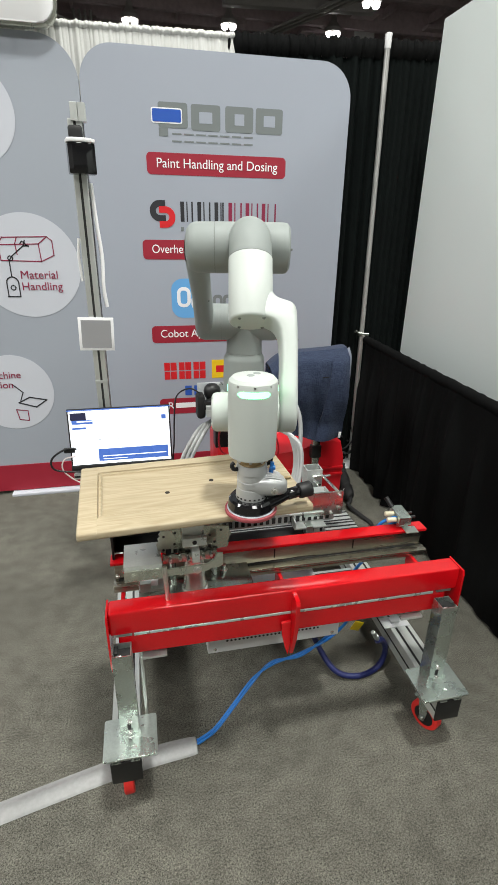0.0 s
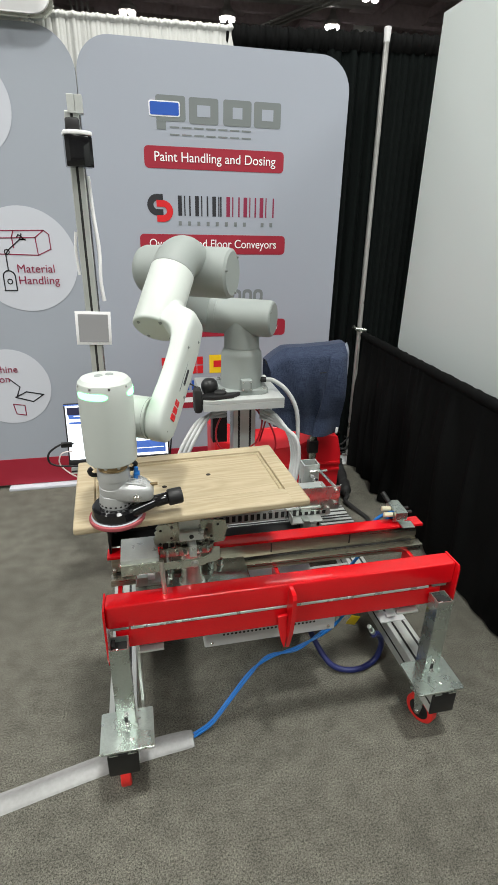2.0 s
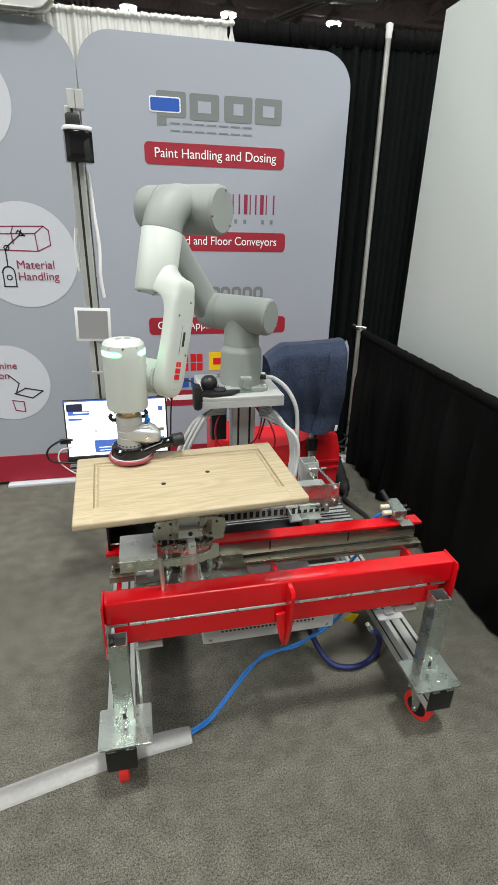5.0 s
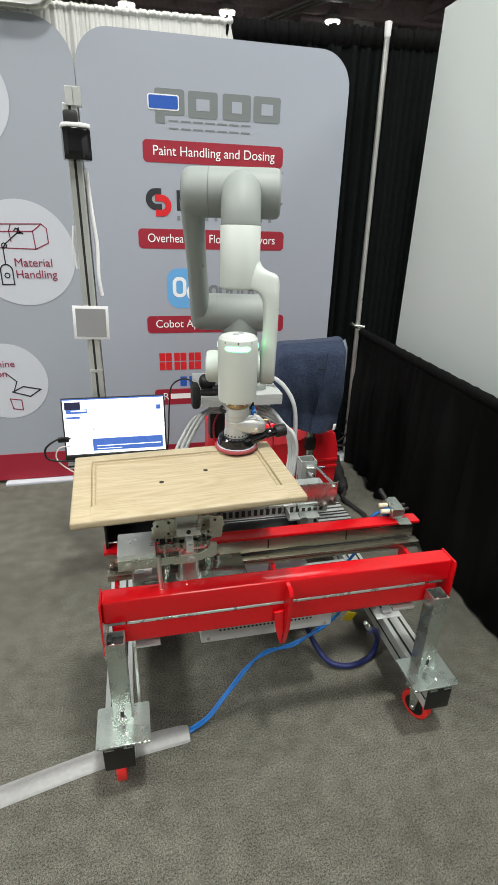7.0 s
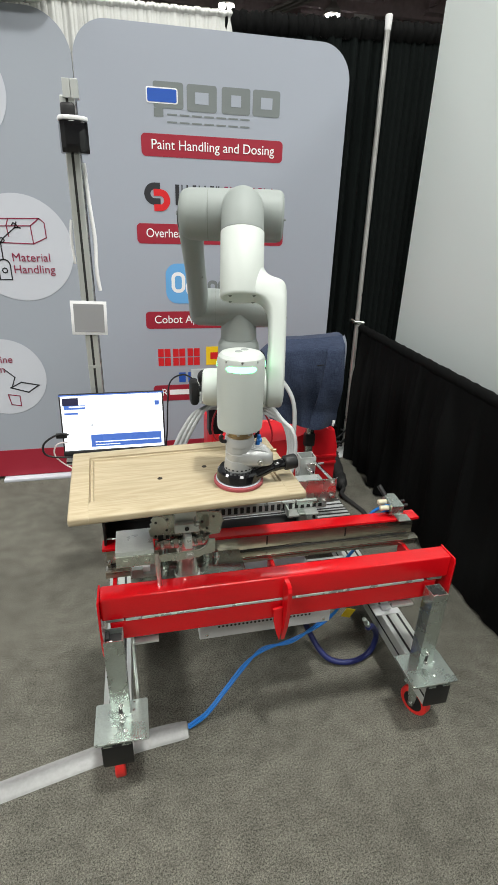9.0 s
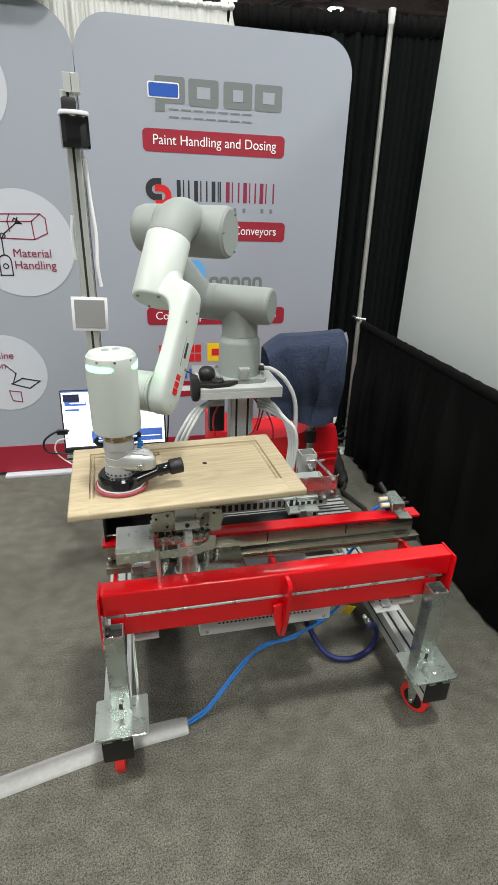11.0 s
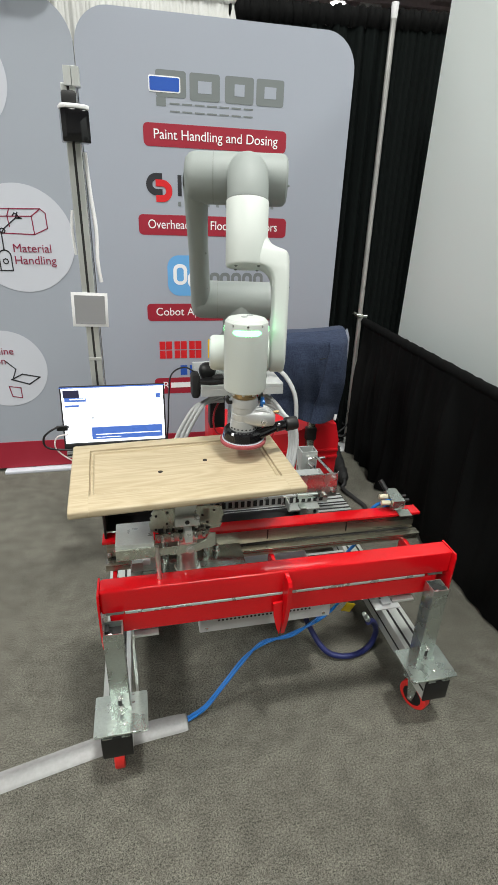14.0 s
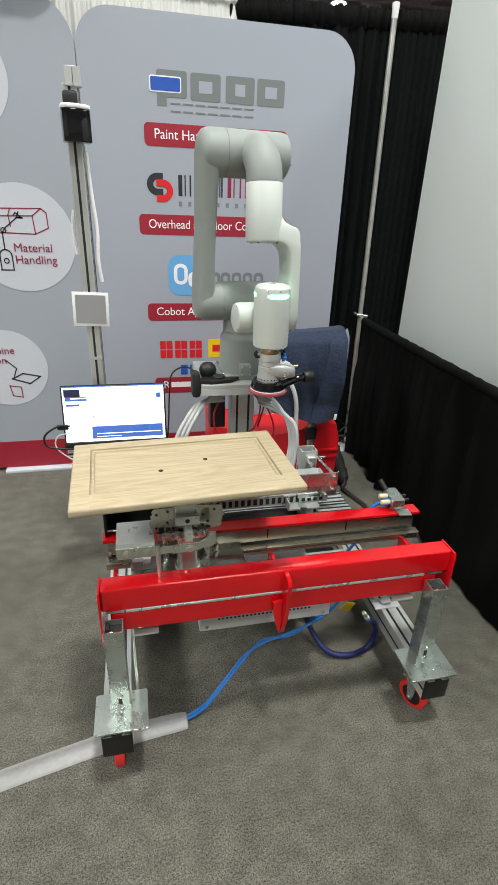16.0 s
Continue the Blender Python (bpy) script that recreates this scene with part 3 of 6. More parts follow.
# first mark: grey block shapes with a blue block
z0, z1 = 1.961, 2.076
bar(0.157, 0.302, z0 + 0.006, z1, M_PRINT_GREY, r=0.012)
bar(0.157, 0.203, 1.930, z0 + 0.0058, M_PRINT_GREY)
for xa, xb in ((0.319, 0.467), (0.492, 0.637), (0.650, 0.792)):
    bar(xa, xb, z0, z1 - 0.002, M_PRINT_GREY, r=0.012)
for xa, xb in ((0.360, 0.426), (0.540, 0.590), (0.692, 0.752)):
    bar(xa, xb, z0 + 0.032, z1 - 0.034, M_BANNER, -0.005)
bar(0.1225, 0.2745, 1.9855, 2.0515, M_PRINT_WHITE, -0.005, r=0.010)
bar(0.128, 0.269, 1.991, 2.046, M_PRINT_BLUE, -0.007, r=0.007)
for i in range(7):
    x = 0.221 + i * 0.0612
    bar(x, x + 0.048, 1.939, 1.946, M_PRINT_GREY)
    bar(x, x + 0.048, 1.907, 1.914, M_PRINT_GREY)


def arc(cx, cz, r0, r1, a0, a1, material, y=-0.003):
    n = 14
    pts = [(cx + r1 * math.cos(radians(a0 + (a1 - a0) * i / n)), cz + r1 * math.sin(radians(a0 + (a1 - a0) * i / n))) for i in range(n + 1)]
    pts += [(cx + r0 * math.cos(radians(a1 + (a0 - a1) * i / n)), cz + r0 * math.sin(radians(a1 + (a0 - a1) * i / n))) for i in range(n + 1)]
    flat(pts, material, y)


# second mark: two hooked half rings, black and red, and a row of tall bars
arc(0.142, 1.590, 0.020, 0.052, 90, 270, M_PRINT_BLACK)
bar(0.142, 0.172, 1.610, 1.642, M_PRINT_BLACK)
bar(0.142, 0.172, 1.538, 1.570, M_PRINT_BLACK)
arc(0.170, 1.561, 0.020, 0.052, -90, 90, M_PRINT_SIGNAL, -0.005)
bar(0.138, 0.170, 1.581, 1.613, M_PRINT_SIGNAL, -0.005)
bar(0.138, 0.170, 1.509, 1.541, M_PRINT_SIGNAL, -0.005)
for i, (x, w) in enumerate(((0.250, 0.078), (0.340, 0.082), (0.432, 0.062), (0.508, 0.085), (0.602, 0.082), (0.692, 0.092))):
    c = M_PRINT_BLACK if i < 3 else M_PRINT_PILL
    bar(x, x + 0.020, 1.540, 1.637, c)
    bar(x + 0.032, x + 0.038, 1.540, 1.637, c)
    bar(x + w - 0.020, x + w - 0.012, 1.540, 1.637, c)
for i in range(11):
    if i != 8:
        bar(0.250 + i * 0.050, 0.266 + i * 0.050, 1.493, 1.514, M_PRINT_GREY)
# third mark: sky-blue rounded block with a white loop, grey round shapes
bar(0.183, 0.398, 1.036, 1.250, M_PRINT_SKY, r=0.062)
for x0, x1, a, b in ((0.214, 0.290, 1.095, 1.205), (0.2935, 0.366, 1.078, 1.165)):
    bar(x0, x1, a, b, M_PRINT_WHITE, -0.005, r=0.034)
    bar(x0 + 0.019, x1 - 0.019, a + 0.019, b - 0.019, M_PRINT_SKY, -0.007, r=0.015)
for i, x in enumerate((0.445, 0.503, 0.567, 0.631, 0.695)):
    bar(x - 0.028, x + 0.028, 1.088, 1.162, M_PRINT_GREY, r=0.022)
    bar(x - 0.012, x + 0.012, 1.106, 1.144, M_BANNER, -0.005, r=0.010)
# fourth row: red blocks, a yellow block and blue bars
for x in (0.122, 0.208, 0.294):
    for a, b in ((0.675, 0.723), (0.729, 0.777)):
        bar(x, x + 0.033, a, b, M_PRINT_SIGNAL)
        bar(x + 0.037, x + 0.072, a, b, M_PRINT_SIGNAL)
bar(0.405, 0.575, 0.674, 0.785, M_PRINT_YELLOW)
bar(0.430, 0.550, 0.709, 0.750, M_PRINT_SIGNAL, -0.005)
for i in range(5):
    bar(0.24 + i * 0.055, 0.28 + i * 0.055, 0.572, 0.632, M_PRINT_BLUE)

# the wing of the display stands in line with it, in a slightly darker grey
wing = thing("display_wing", "mid grey stretched-fabric display panel with printed round pictures", "display", pose(-0.205, YB, 0, 0, 0, WING_TURN))
bm = B()
prism(bm, rounded(-2.2, 0.0, 0.02, 2.31, 0.18, 10), 0.035)
part("fabric_panel", bm, M_BANNER_B, wing, "", 30)
bm = B()
prism(bm, [(-2.18, 0.0225), (-0.012, 0.0225), (-0.002, 0.19), (-2.2, 0.19)], 0.004, pose(0, -0.0045, 0))
part("red_base_band", bm, M_PRINT_RED, wing, "crimson band along the foot")
bm = B()
box(bm, -0.62, -0.08, -0.05, 0.02, 0.0, 0.018, 0.003)
part("foot", bm, M_DISC, wing, "pale grey foot plate")


def disc(x, z, r):
    bm = B()
    lathe(bm, [(0, r), (0.001, r)], (x, -0.0018, z), (0, 1, 0), 64)
    part("printed_disc", bm, M_DISC, wing, "pale round picture")


def stroke(pts, w=0.005, material=None):
    for (xa, za), (xb, zb) in zip(pts, pts[1:]):
        d = Vector((xb - xa, zb - za))
        s = Vector((-d.y, d.x)).normalized() * w / 2
        e = d.normalized() * w / 2
        bm = B()
        prism(bm, [(xa - e.x + s.x, za - e.y + s.y), (xa - e.x - s.x, za - e.y - s.y), (xb + e.x - s.x, zb + e.y - s.y), (xb + e.x + s.x, zb + e.y + s.y)], 0.0008, pose(0, -0.0032, 0))
        part("printed_line", bm, material or M_PRINT_PILL, wing)


D1, D2, D0 = (-0.341, 1.313, 0.257), (-0.522, 0.637, 0.216), (-0.523, 1.985, 0.22)
for x, z, r in (D0, D1, D2):
    disc(x, z, r)
x, z, r = D1
x += 0.047
lettering("lettering", "Material\nHandling", 0.058, pose(x - 0.096, -0.0035, z - 0.06), M_PRINT_PILL, wing)
stroke([(x - 0.18, z + 0.105), (x - 0.155, z + 0.14), (x + 0.06, z + 0.145), (x + 0.015, z + 0.11), (x - 0.18, z + 0.105), (x - 0.175, z + 0.03), (x + 0.02, z + 0.025), (x + 0.085, z + 0.055), (x + 0.083, z + 0.125), (x + 0.06, z + 0.145)])
stroke([(x + 0.015, z + 0.11), (x + 0.02, z + 0.025)])
stroke([(x - 0.05, z + 0.125), (x - 0.06, z + 0.1), (x - 0.035, z + 0.10), (x - 0.06, z + 0.1), (x - 0.122, z + 0.050), (x - 0.137, z + 0.028), (x - 0.137, z - 0.050)], 0.006, M_PRINT_BLACK)
stroke([(x - 0.130 + 0.012 * math.cos(a * 0.785), z + 0.040 + 0.012 * math.sin(a * 0.785)) for a in range(9)], 0.005, M_PRINT_BLACK)
stroke([(x - 0.072, z + 0.112), (x - 0.064, z + 0.122), (x - 0.052, z + 0.116), (x - 0.045, z + 0.104), (x - 0.034, z + 0.098)], 0.006, M_PRINT_BLACK)
stroke([(x - 0.166, z - 0.150), (x - 0.166, z - 0.080)] + [(x - 0.137 - 0.029 * math.cos(a * 0.393), z - 0.080 + 0.029 * math.sin(a * 0.393)) for a in range(9)] + [(x - 0.108, z - 0.150), (x - 0.168, z - 0.150)], 0.006, M_PRINT_BLACK)
stroke([(x - 0.137 + 0.012 * math.cos(a * 0.785), z - 0.105 + 0.012 * math.sin(a * 0.785)) for a in range(9)], 0.005, M_PRINT_BLACK)
stroke([(x - 0.085, z + 0.142), (x - 0.098, z + 0.110), (x - 0.094, z + 0.060)])
x, z, r = D2
lettering("lettering", "Machine\nVision", 0.055, pose(x - 0.13, -0.0035, z + 0.085), M_PRINT_PILL, wing)
stroke([(x, z + 0.05), (x + 0.05, z - 0.0), (x + 0.03, z - 0.05)], 0.006, M_PRINT_BLACK)
stroke([(x + 0.02, z - 0.06), (x + 0.08, z - 0.03), (x + 0.17, z - 0.05), (x + 0.11, z - 0.09), (x + 0.02, z - 0.06)], 0.007, M_PRINT_BLACK)
stroke([(x + 0.0, z - 0.1), (x + 0.06, z - 0.11), (x + 0.06, z - 0.17), (x + 0.01, z - 0.16), (x + 0.0, z - 0.1)], 0.005)

# the white rounded panel that hangs over the wing
t = thing("hanging_screen", "white rounded screen back with a dark lower rim", "screen", pose(0, 2.87, 0))
bm = B()
prism(bm, rounded(-1.351, -0.276, 2.327, 3.13, 0.079, 8), 0.04, bevel=0.006)
part("casing", bm, M_PRINT_WHITE, t)
bm = B()
prism(bm, rounded(-1.364, -0.262, 2.313, 3.144, 0.090, 8), 0.03, pose(0, 0.012, 0))
part("rim", bm, M_STEEL_D, t, "dark metal rim")
bm = B()
rod(bm, (-0.82, 0.03, 3.12), (-0.82, 0.03, 9.2), 0.006, seg=6)
part("hanging_wire", bm, M_STEEL_D, t)
bm = B()
rod(bm, (-0.518, 0.0, 2.282), (-0.518, 0.0, 2.324), 0.006, seg=8)
part("hook", bm, M_STEEL_D, t)


# ---- the cart: two conveyor beams on a rolling frame ----
cart = thing("conveyor_cart", "red and zinc steel demonstration cart with conveyor beams on red casters", "cart")


def profile_bar(name, x0, x1, y0, y1, z0, z1, parent, along, slots=2):
    """Aluminium profile as a plain body; raised black strips give its slots their shade."""
    bm = B()
    box(bm, x0, x1, y0, y1, z0, z1, 0.003)
    ob = part(name, bm, M_ALU, parent, "slotted aluminium profile")
    bm = B()
    w, e = 0.004, 0.0007
    if along == "y":
        for k in range(slots):
            c = x0 + (x1 - x0) * (2 * k + 1) / (2 * slots)
            box(bm, c - w, c + w, y0 + 0.001, y1 - 0.001, z1 - 0.002, z1 + e)
        c = (z0 + z1) / 2
        box(bm, x0 - e, x0 + 0.002, y0 + 0.001, y1 - 0.001, c - w, c + w)
    elif along == "x":
        for k in range(slots):
            c = y0 + (y1 - y0) * (2 * k + 1) / (2 * slots)
            box(bm, x0 + 0.001, x1 - 0.001, c - w, c + w, z1 - 0.002, z1 + e)
        c = (z0 + z1) / 2
        box(bm, x0 + 0.001, x1 - 0.001, y0 - e, y0 + 0.002, c - w, c + w)
    else:
        for k in range(slots):
            c = x0 + (x1 - x0) * (2 * k + 1) / (2 * slots)
            box(bm, c - w, c + w, y0 - e, y0 + 0.002, z0 + 0.001, z1 - 0.001)
        c = (y0 + y1) / 2
        box(bm, x1 - 0.002, x1 + e, c - w, c + w, z0 + 0.001, z1 - 0.001)
    part("slot", bm, M_SLOT, ob)
    return ob


def bolt(p, axis, r, parent, h=0.006, material=None):
    bm = B()
    lathe(bm, [(0, r * 1.5), (0.0015, r * 1.5), (0.0016, r), (h, r), (h + 0.001, r * 0.8)], p, axis, 8)
    part("bolt", bm, material or M_BOLT, parent)


RX = (-0.116, 0.838)
PX = (-0.104, 0.8255)
for side, (rx, px) in enumerate(zip(RX, PX)):
    rail = profile_bar("floor_rail", rx - 0.04, rx + 0.04, 0.933, 2.06, 0.128, 0.2075, cart, "y")
    bm = B()
    box(bm, rx - 0.041, rx + 0.041, 0.926, 0.933, 0.127, 0.2075, 0.004)
    part("end_cap", bm, M_BLACK, cart, "black plastic end cap")
    bm = B()
    box(bm, rx - 0.036, rx - 0.012, 0.9245, 0.933, 0.2077, 0.2117)
    part("shim", bm, M_STEEL, cart)
    bm = B()
    box(bm, rx + 0.012, rx + 0.036, 0.9245, 0.933, 0.2077, 0.2117)
    part("shim", bm, M_STEEL, cart)
    for y in (0.9935, 1.98):
        bm = B()
        prism(bm, rounded(px - (0.07 if side == 0 else 0.078), px + 0.073, -0.054, 0.070, 0.006, 3), 0.006, Matrix.Translation((0, y, 0.218)) @ pose(0, 0, 0, 90) @ pose(0, 0, 0), 0.0008)
        plate = part("base_plate", bm, M_STEEL, cart, "zinc-plated base plate")
        bolt((px + 0.012, y - 0.038, 0.218), (0, 0, 1), 0.006, cart)
    # leg of square tube with an open top
    x0, x1, y0, y1 = px - 0.0245, px + 0.0245, 0.9955, 1.0445
    bm = B()
    w = 0.003
    box(bm, x0, x1, y0, y0 + w, 0.2185, 0.504)
    box(bm, x0, x1, y1 - w, y1, 0.2185, 0.504)
    box(bm, x0, x0 + w, y0 + w, y1 - w, 0.2185, 0.504)
    box(bm, x1 - w, x1, y0 + w, y1 - w, 0.2185, 0.504)
    leg = part("leg", bm, M_STEEL, cart, "zinc-plated square tube leg")
    # Black block and lump stand in for the dark inside of the open tube.
    bm = B()
    box(bm, x0 + w, x1 - w, y0 + w, y1 - w, 0.470, 0.488)
    box(bm, x0 + w, x0 + 0.014, y0 + 0.02, y1 - w, 0.488, 0.499, 0.002)
    part("dark_tube_inside", bm, M_RUBBER, leg)
    bm = B()
    rod(bm, (x0 + 0.006, y0 + 0.010, 0.494), (x0 + 0.022, y0 + 0.013, 0.495), 0.0035, seg=8)
    part("bolt", bm, M_BOLT, leg)
    bm = B()
    box(bm, px - 0.005, px + 0.005, y0 - 0.0006, y0 + 0.001, 0.24, 0.262)
    part("slot", bm, M_SLOT, leg)
    for bz in (0.272, 0.232):
        bolt((px + 0.002, y0, bz), (0, -1, 0), 0.005, leg)
    for dx in (-0.026, 0.026):
        bm = B()
        box(bm, px + dx - 0.003, px + dx + 0.003, y0 - 0.006, y0 + 0.006, 0.218, 0.24, 0.001)
        part("weld_tab", bm, M_STEEL, leg)
    # thin upright strap between beams and rail
    sx = px + (0.045 if side == 0 else -0.045)
    if side == 0:
        bm = B()
        box(bm, sx - 0.004, sx + 0.004, 1.06, 1.10, 0.208, 0.452)
        part("strap", bm, M_ALU, cart)
    bm = B()
    box(bm, min(sx, sx + (0.07 if side == 0 else -0.07)), max(sx, sx + (0.07 if side == 0 else -0.07)), 1.052, 1.11, 0.426, 0.432)
    part("bracket", bm, M_GALV, cart)
    # casters
    for y, yaw in ((1.003 if side == 0 else 1.012, 2 if side == 0 else 24), (1.97, 5)):
        c = new("caster")
        c.parent = cart
        c.matrix_basis = pose(rx - (0.004 if side == 0 or y > 1.5 else 0.0), y - 0.012, 0, 0, 0, yaw)
        tagged(c, "red-wheeled swivel caster")
        bm = B()
        box(bm, -0.03, 0.03, -0.03, 0.05, 0.119, 0.126, 0.002)
        for dx in (-0.024, 0.02):
            prism(bm, [(0.004, 0.038), (0.020, 0.038), (0.034, 0.12), (-0.006, 0.12)], 0.004, pose(dx + 0.004, 0, 0, 0, 0, 90))
        part("fork", bm, M_STEEL, c)
        bm = B()
        lathe(bm, [(-0.0145, 0.036), (-0.0145, 0.047), (-0.011, 0.05), (0.011, 0.05), (0.0145, 0.047), (0.0145, 0.036)], (0, 0.012, 0.05), (1, 0, 0), 28)
        part("tyre", bm, M_WHEEL, c, "red polyurethane tyre")
        bm = B()
        lathe(bm, [(-0.015, 0.034), (-0.018, 0.012), (-0.02, 0.008), (0.02, 0.008), (0.018, 0.012), (0.015, 0.034)], (0, 0.012, 0.05), (1, 0, 0), 20)
        part("hub", bm, M_BLACK, c)
        bolt((-0.026, 0.012, 0.05), (-1, 0, 0), 0.007, c)
bm = B()
box(bm, 0.775, 0.872, 1.235, 1.285, 0.2078, 0.2135, 0.002)
box(bm, 0.805, 0.840, 1.250, 1.275, 0.2135, 0.224, 0.003)
part("rail_pad", bm, M_BOX_W, cart, "pale plastic pad clipped on the rail")
profile_bar("cross_rail", RX[0] + 0.041, RX[1] - 0.041, 1.76, 1.84, 0.128, 0.2075, cart, "x")
profile_bar("cross_rail", RX[0] + 0.041, RX[1] - 0.041, 1.56, 1.60, 0.162, 0.202, cart, "x", 1)

# front beam: upper box, silver strip, recessed lower box, end plates, middle fin
bx0, bx1 = -0.132, 0.872


def beam_piece(name, y0, y1, z0, z1, material, label="", bevel=0.0065, ax=0.0, bx=0.0):
    bm = B()
    box(bm, bx0 + ax, bx1 - bx, y0, y1, z0, z1, bevel, 4)
    return part(name, bm, material, cart, label)


beam_piece("front_beam_top", 1.045, 1.100, 0.5275, 0.602, M_RED, "glossy red steel beam")
beam_piece("guide_strip", 1.047, 1.096, 0.5185, 0.527, M_GALV, "bare steel guide strip", 0.002, 0.06, 0.075)
beam_piece("front_beam_lower", 1.052, 1.094, 0.452, 0.518, M_RED, "glossy red lower flange", 0.005, 0.02, 0.03)
for x in (bx0 - 0.006, bx1):
    bm = B()
    prism(bm, [(1.03, 0.585), (1.035, 0.60), (1.105, 0.60), (1.105, 0.42), (1.075, 0.39), (1.05, 0.40), (1.03, 0.44)], 0.006, Matrix.Translation((x, 0, 0)) @ Matrix(((0, 1, 0, 0), (1, 0, 0, 0), (0, 0, 1, 0), (0, 0, 0, 1))), 0.001)
    part("end_plate", bm, M_RED, cart)
bm = B()
prism(bm, [(1.0, 0.582), (1.006, 0.594), (1.02, 0.597), (1.046, 0.596), (1.053, 0.46), (1.053, 0.43), (1.038, 0.380), (1.016, 0.448), (1.006, 0.50)], 0.012, Matrix.Translation((0.3565, 0, 0)) @ Matrix(((0, 1, 0, 0), (1, 0, 0, 0), (0, 0, 1, 0), (0, 0, 0, 1))), 0.0015)
part("beam_fin", bm, M_RED, cart, "red welded fin")
bm = B()
prism(bm, [(0.3275, 0.500), (0.356, 0.504), (0.356, 0.43), (0.3515, 0.379), (0.3415, 0.408), (0.3315, 0.455)], 0.008, pose(0, 1.034, 0), 0.001)
part("pointed_plate", bm, M_RED, cart, "red pointed stop plate")

for x in (bx0 + 0.010, bx1 - 0.062):
    bm = B()
    box(bm, x, x + 0.046, 1.049, 1.094, 0.5188, 0.5268, 0.001)
    part("packing_plate", bm, M_STEEL, cart)

# rear beam: red flange over a bare steel channel
beam_piece("rear_beam_top", 1.238, 1.285, 0.606, 0.616, M_RED, "glossy red flange", 0.002, 0.0, 0.0)
beam_piece("rear_beam_web", 1.246, 1.253, 0.545, 0.6055, M_BEAM, "bare steel channel web", 0.001, 0.01, 0.015)
beam_piece("rear_beam_lip", 1.214, 1.2455, 0.545, 0.551, M_BEAM, "bare steel lip", 0.001, 0.005, 0.004)
beam_piece("rear_beam_lower", 1.216, 1.25, 0.528, 0.544, M_BEAM, "bare steel lower track", 0.002, 0.005, 0.01)
beam_piece("rear_beam_foot", 1.246, 1.285, 0.515, 0.5275, M_RED, "red lower flange", 0.003, 0.03, 0.06)
for x in (0.36, 0.62):
    bm = B()
    box(bm, x - 0.0022, x + 0.0022, 1.2448, 1.2462, 0.566, 0.598)
    part("slot", bm, M_SLOT, cart)
bm = B()
box(bm, bx0 + 0.02, bx1 - 0.03, 1.2425, 1.2459, 0.5512, 0.5545)
part("groove", bm, M_SLOT, cart)
for x in (bx0 + 0.03, 0.37, bx1 - 0.05):
    bm = B()
    box(bm, x - 0.006, x + 0.006, 1.1005, 1.2455, 0.475, 0.525, 0.002)
    part("tie_bar", bm, M_RED, cart)
# left end box with a dark cavity
bm = B()
for q in ((-0.125, -0.119, 1.255, 1.36, 0.6165, 0.70), (-0.119, 0.075, 1.355, 1.36, 0.6165, 0.70), (-0.119, 0.075, 1.290, 1.355, 0.6165, 0.622)):
    box(bm, *q)
part("drive_box", bm, M_BLACK, cart, "open black drive box")
bm = B()
box(bm, -0.128, 0.03, 1.325, 1.365, 0.7005, 0.708, 0.001)
part("drive_cover", bm, M_BOX_W, cart, "white cover strip")
for p in ((-0.095, 1.2455, 0.58), (-0.115, 1.2455, 0.565), (-0.06, 1.2455, 0.59)):
    bolt(p, (0, -1, 0), 0.006, cart)

# linear axis behind the rear beam, slotted strut and end bracket
ax_ = profile_bar("linear_axis", -0.05, 0.70, 1.40, 1.50, 0.47, 0.55, cart, "x", 4)
profile_bar("linear_axis", 0.566, 0.686, 1.338, 1.399, 0.545, 0.572, cart, "x", 3)
bm = B()
box(bm, 0.08, 0.52, 1.35, 1.398, 0.515, 0.572, 0.003)
part("cable_tray", bm, M_BLACK, cart, "black cable tray")
for zz in (0.535, 0.556):
    bm = B()
    rod(bm, (0.22, 1.345, zz), (0.50, 1.345, zz), 0.006, seg=10)
    part("guide_rod", bm, M_BOLT, cart)
bm = B()
box(bm, 0.49, 0.515, 1.33, 1.36, 0.55, 0.61, 0.003)
part("rod_clamp", bm, M_STEEL, cart)
bm = B()
box(bm, 0.45, 0.56, 1.33, 1.44, 0.60, 0.606, 0.001)
box(bm, 0.45, 0.455, 1.33, 1.44, 0.606, 0.63, 0.001)
box(bm, 0.44, 0.56, 1.36, 1.43, 0.636, 0.642, 0.001)
part("galvanised_bracket", bm, M_GALV, cart, "bright galvanised bracket")
strut = new("slotted_strut")
strut.parent = cart
tagged(strut, "galvanised strut channel with punched slots")
bm = B()
box(bm, 0.16, 0.60, 1.372, 1.376, 0.600, 0.637)
box(bm, 0.16, 0.60, 1.376, 1.41, 0.633, 0.637)
box(bm, 0.16, 0.60, 1.376, 1.41, 0.600, 0.604)
part("channel", bm, M_GALV, strut)
for i in range(20):
    bm = B()
    x = 0.175 + i * 0.0208
    box(bm, x, x + 0.0118, 1.3705, 1.373, 0.607, 0.629)
    part("slot", bm, M_SLOT, strut)
eb = new("end_bracket")
eb.parent = cart
tagged(eb, "galvanised end bracket with open tube post")
bm = B()
box(bm, 0.492, 0.627, 1.366, 1.371, 0.622, 0.711, 0.0015)
part("end_plate", bm, M_STEEL, eb, "bright zinc-plated end plate")
bm = B()
for q in ((0.541, 0.599, 1.50, 1.504, 0.55, 0.727), (0.541, 0.599, 1.546, 1.55, 0.55, 0.727), (0.541, 0.545, 1.504, 1.546, 0.55, 0.727), (0.595, 0.599, 1.504, 1.546, 0.55, 0.727)):
    box(bm, *q)
part("tube_post", bm, M_GALV, eb, "open galvanised square tube")
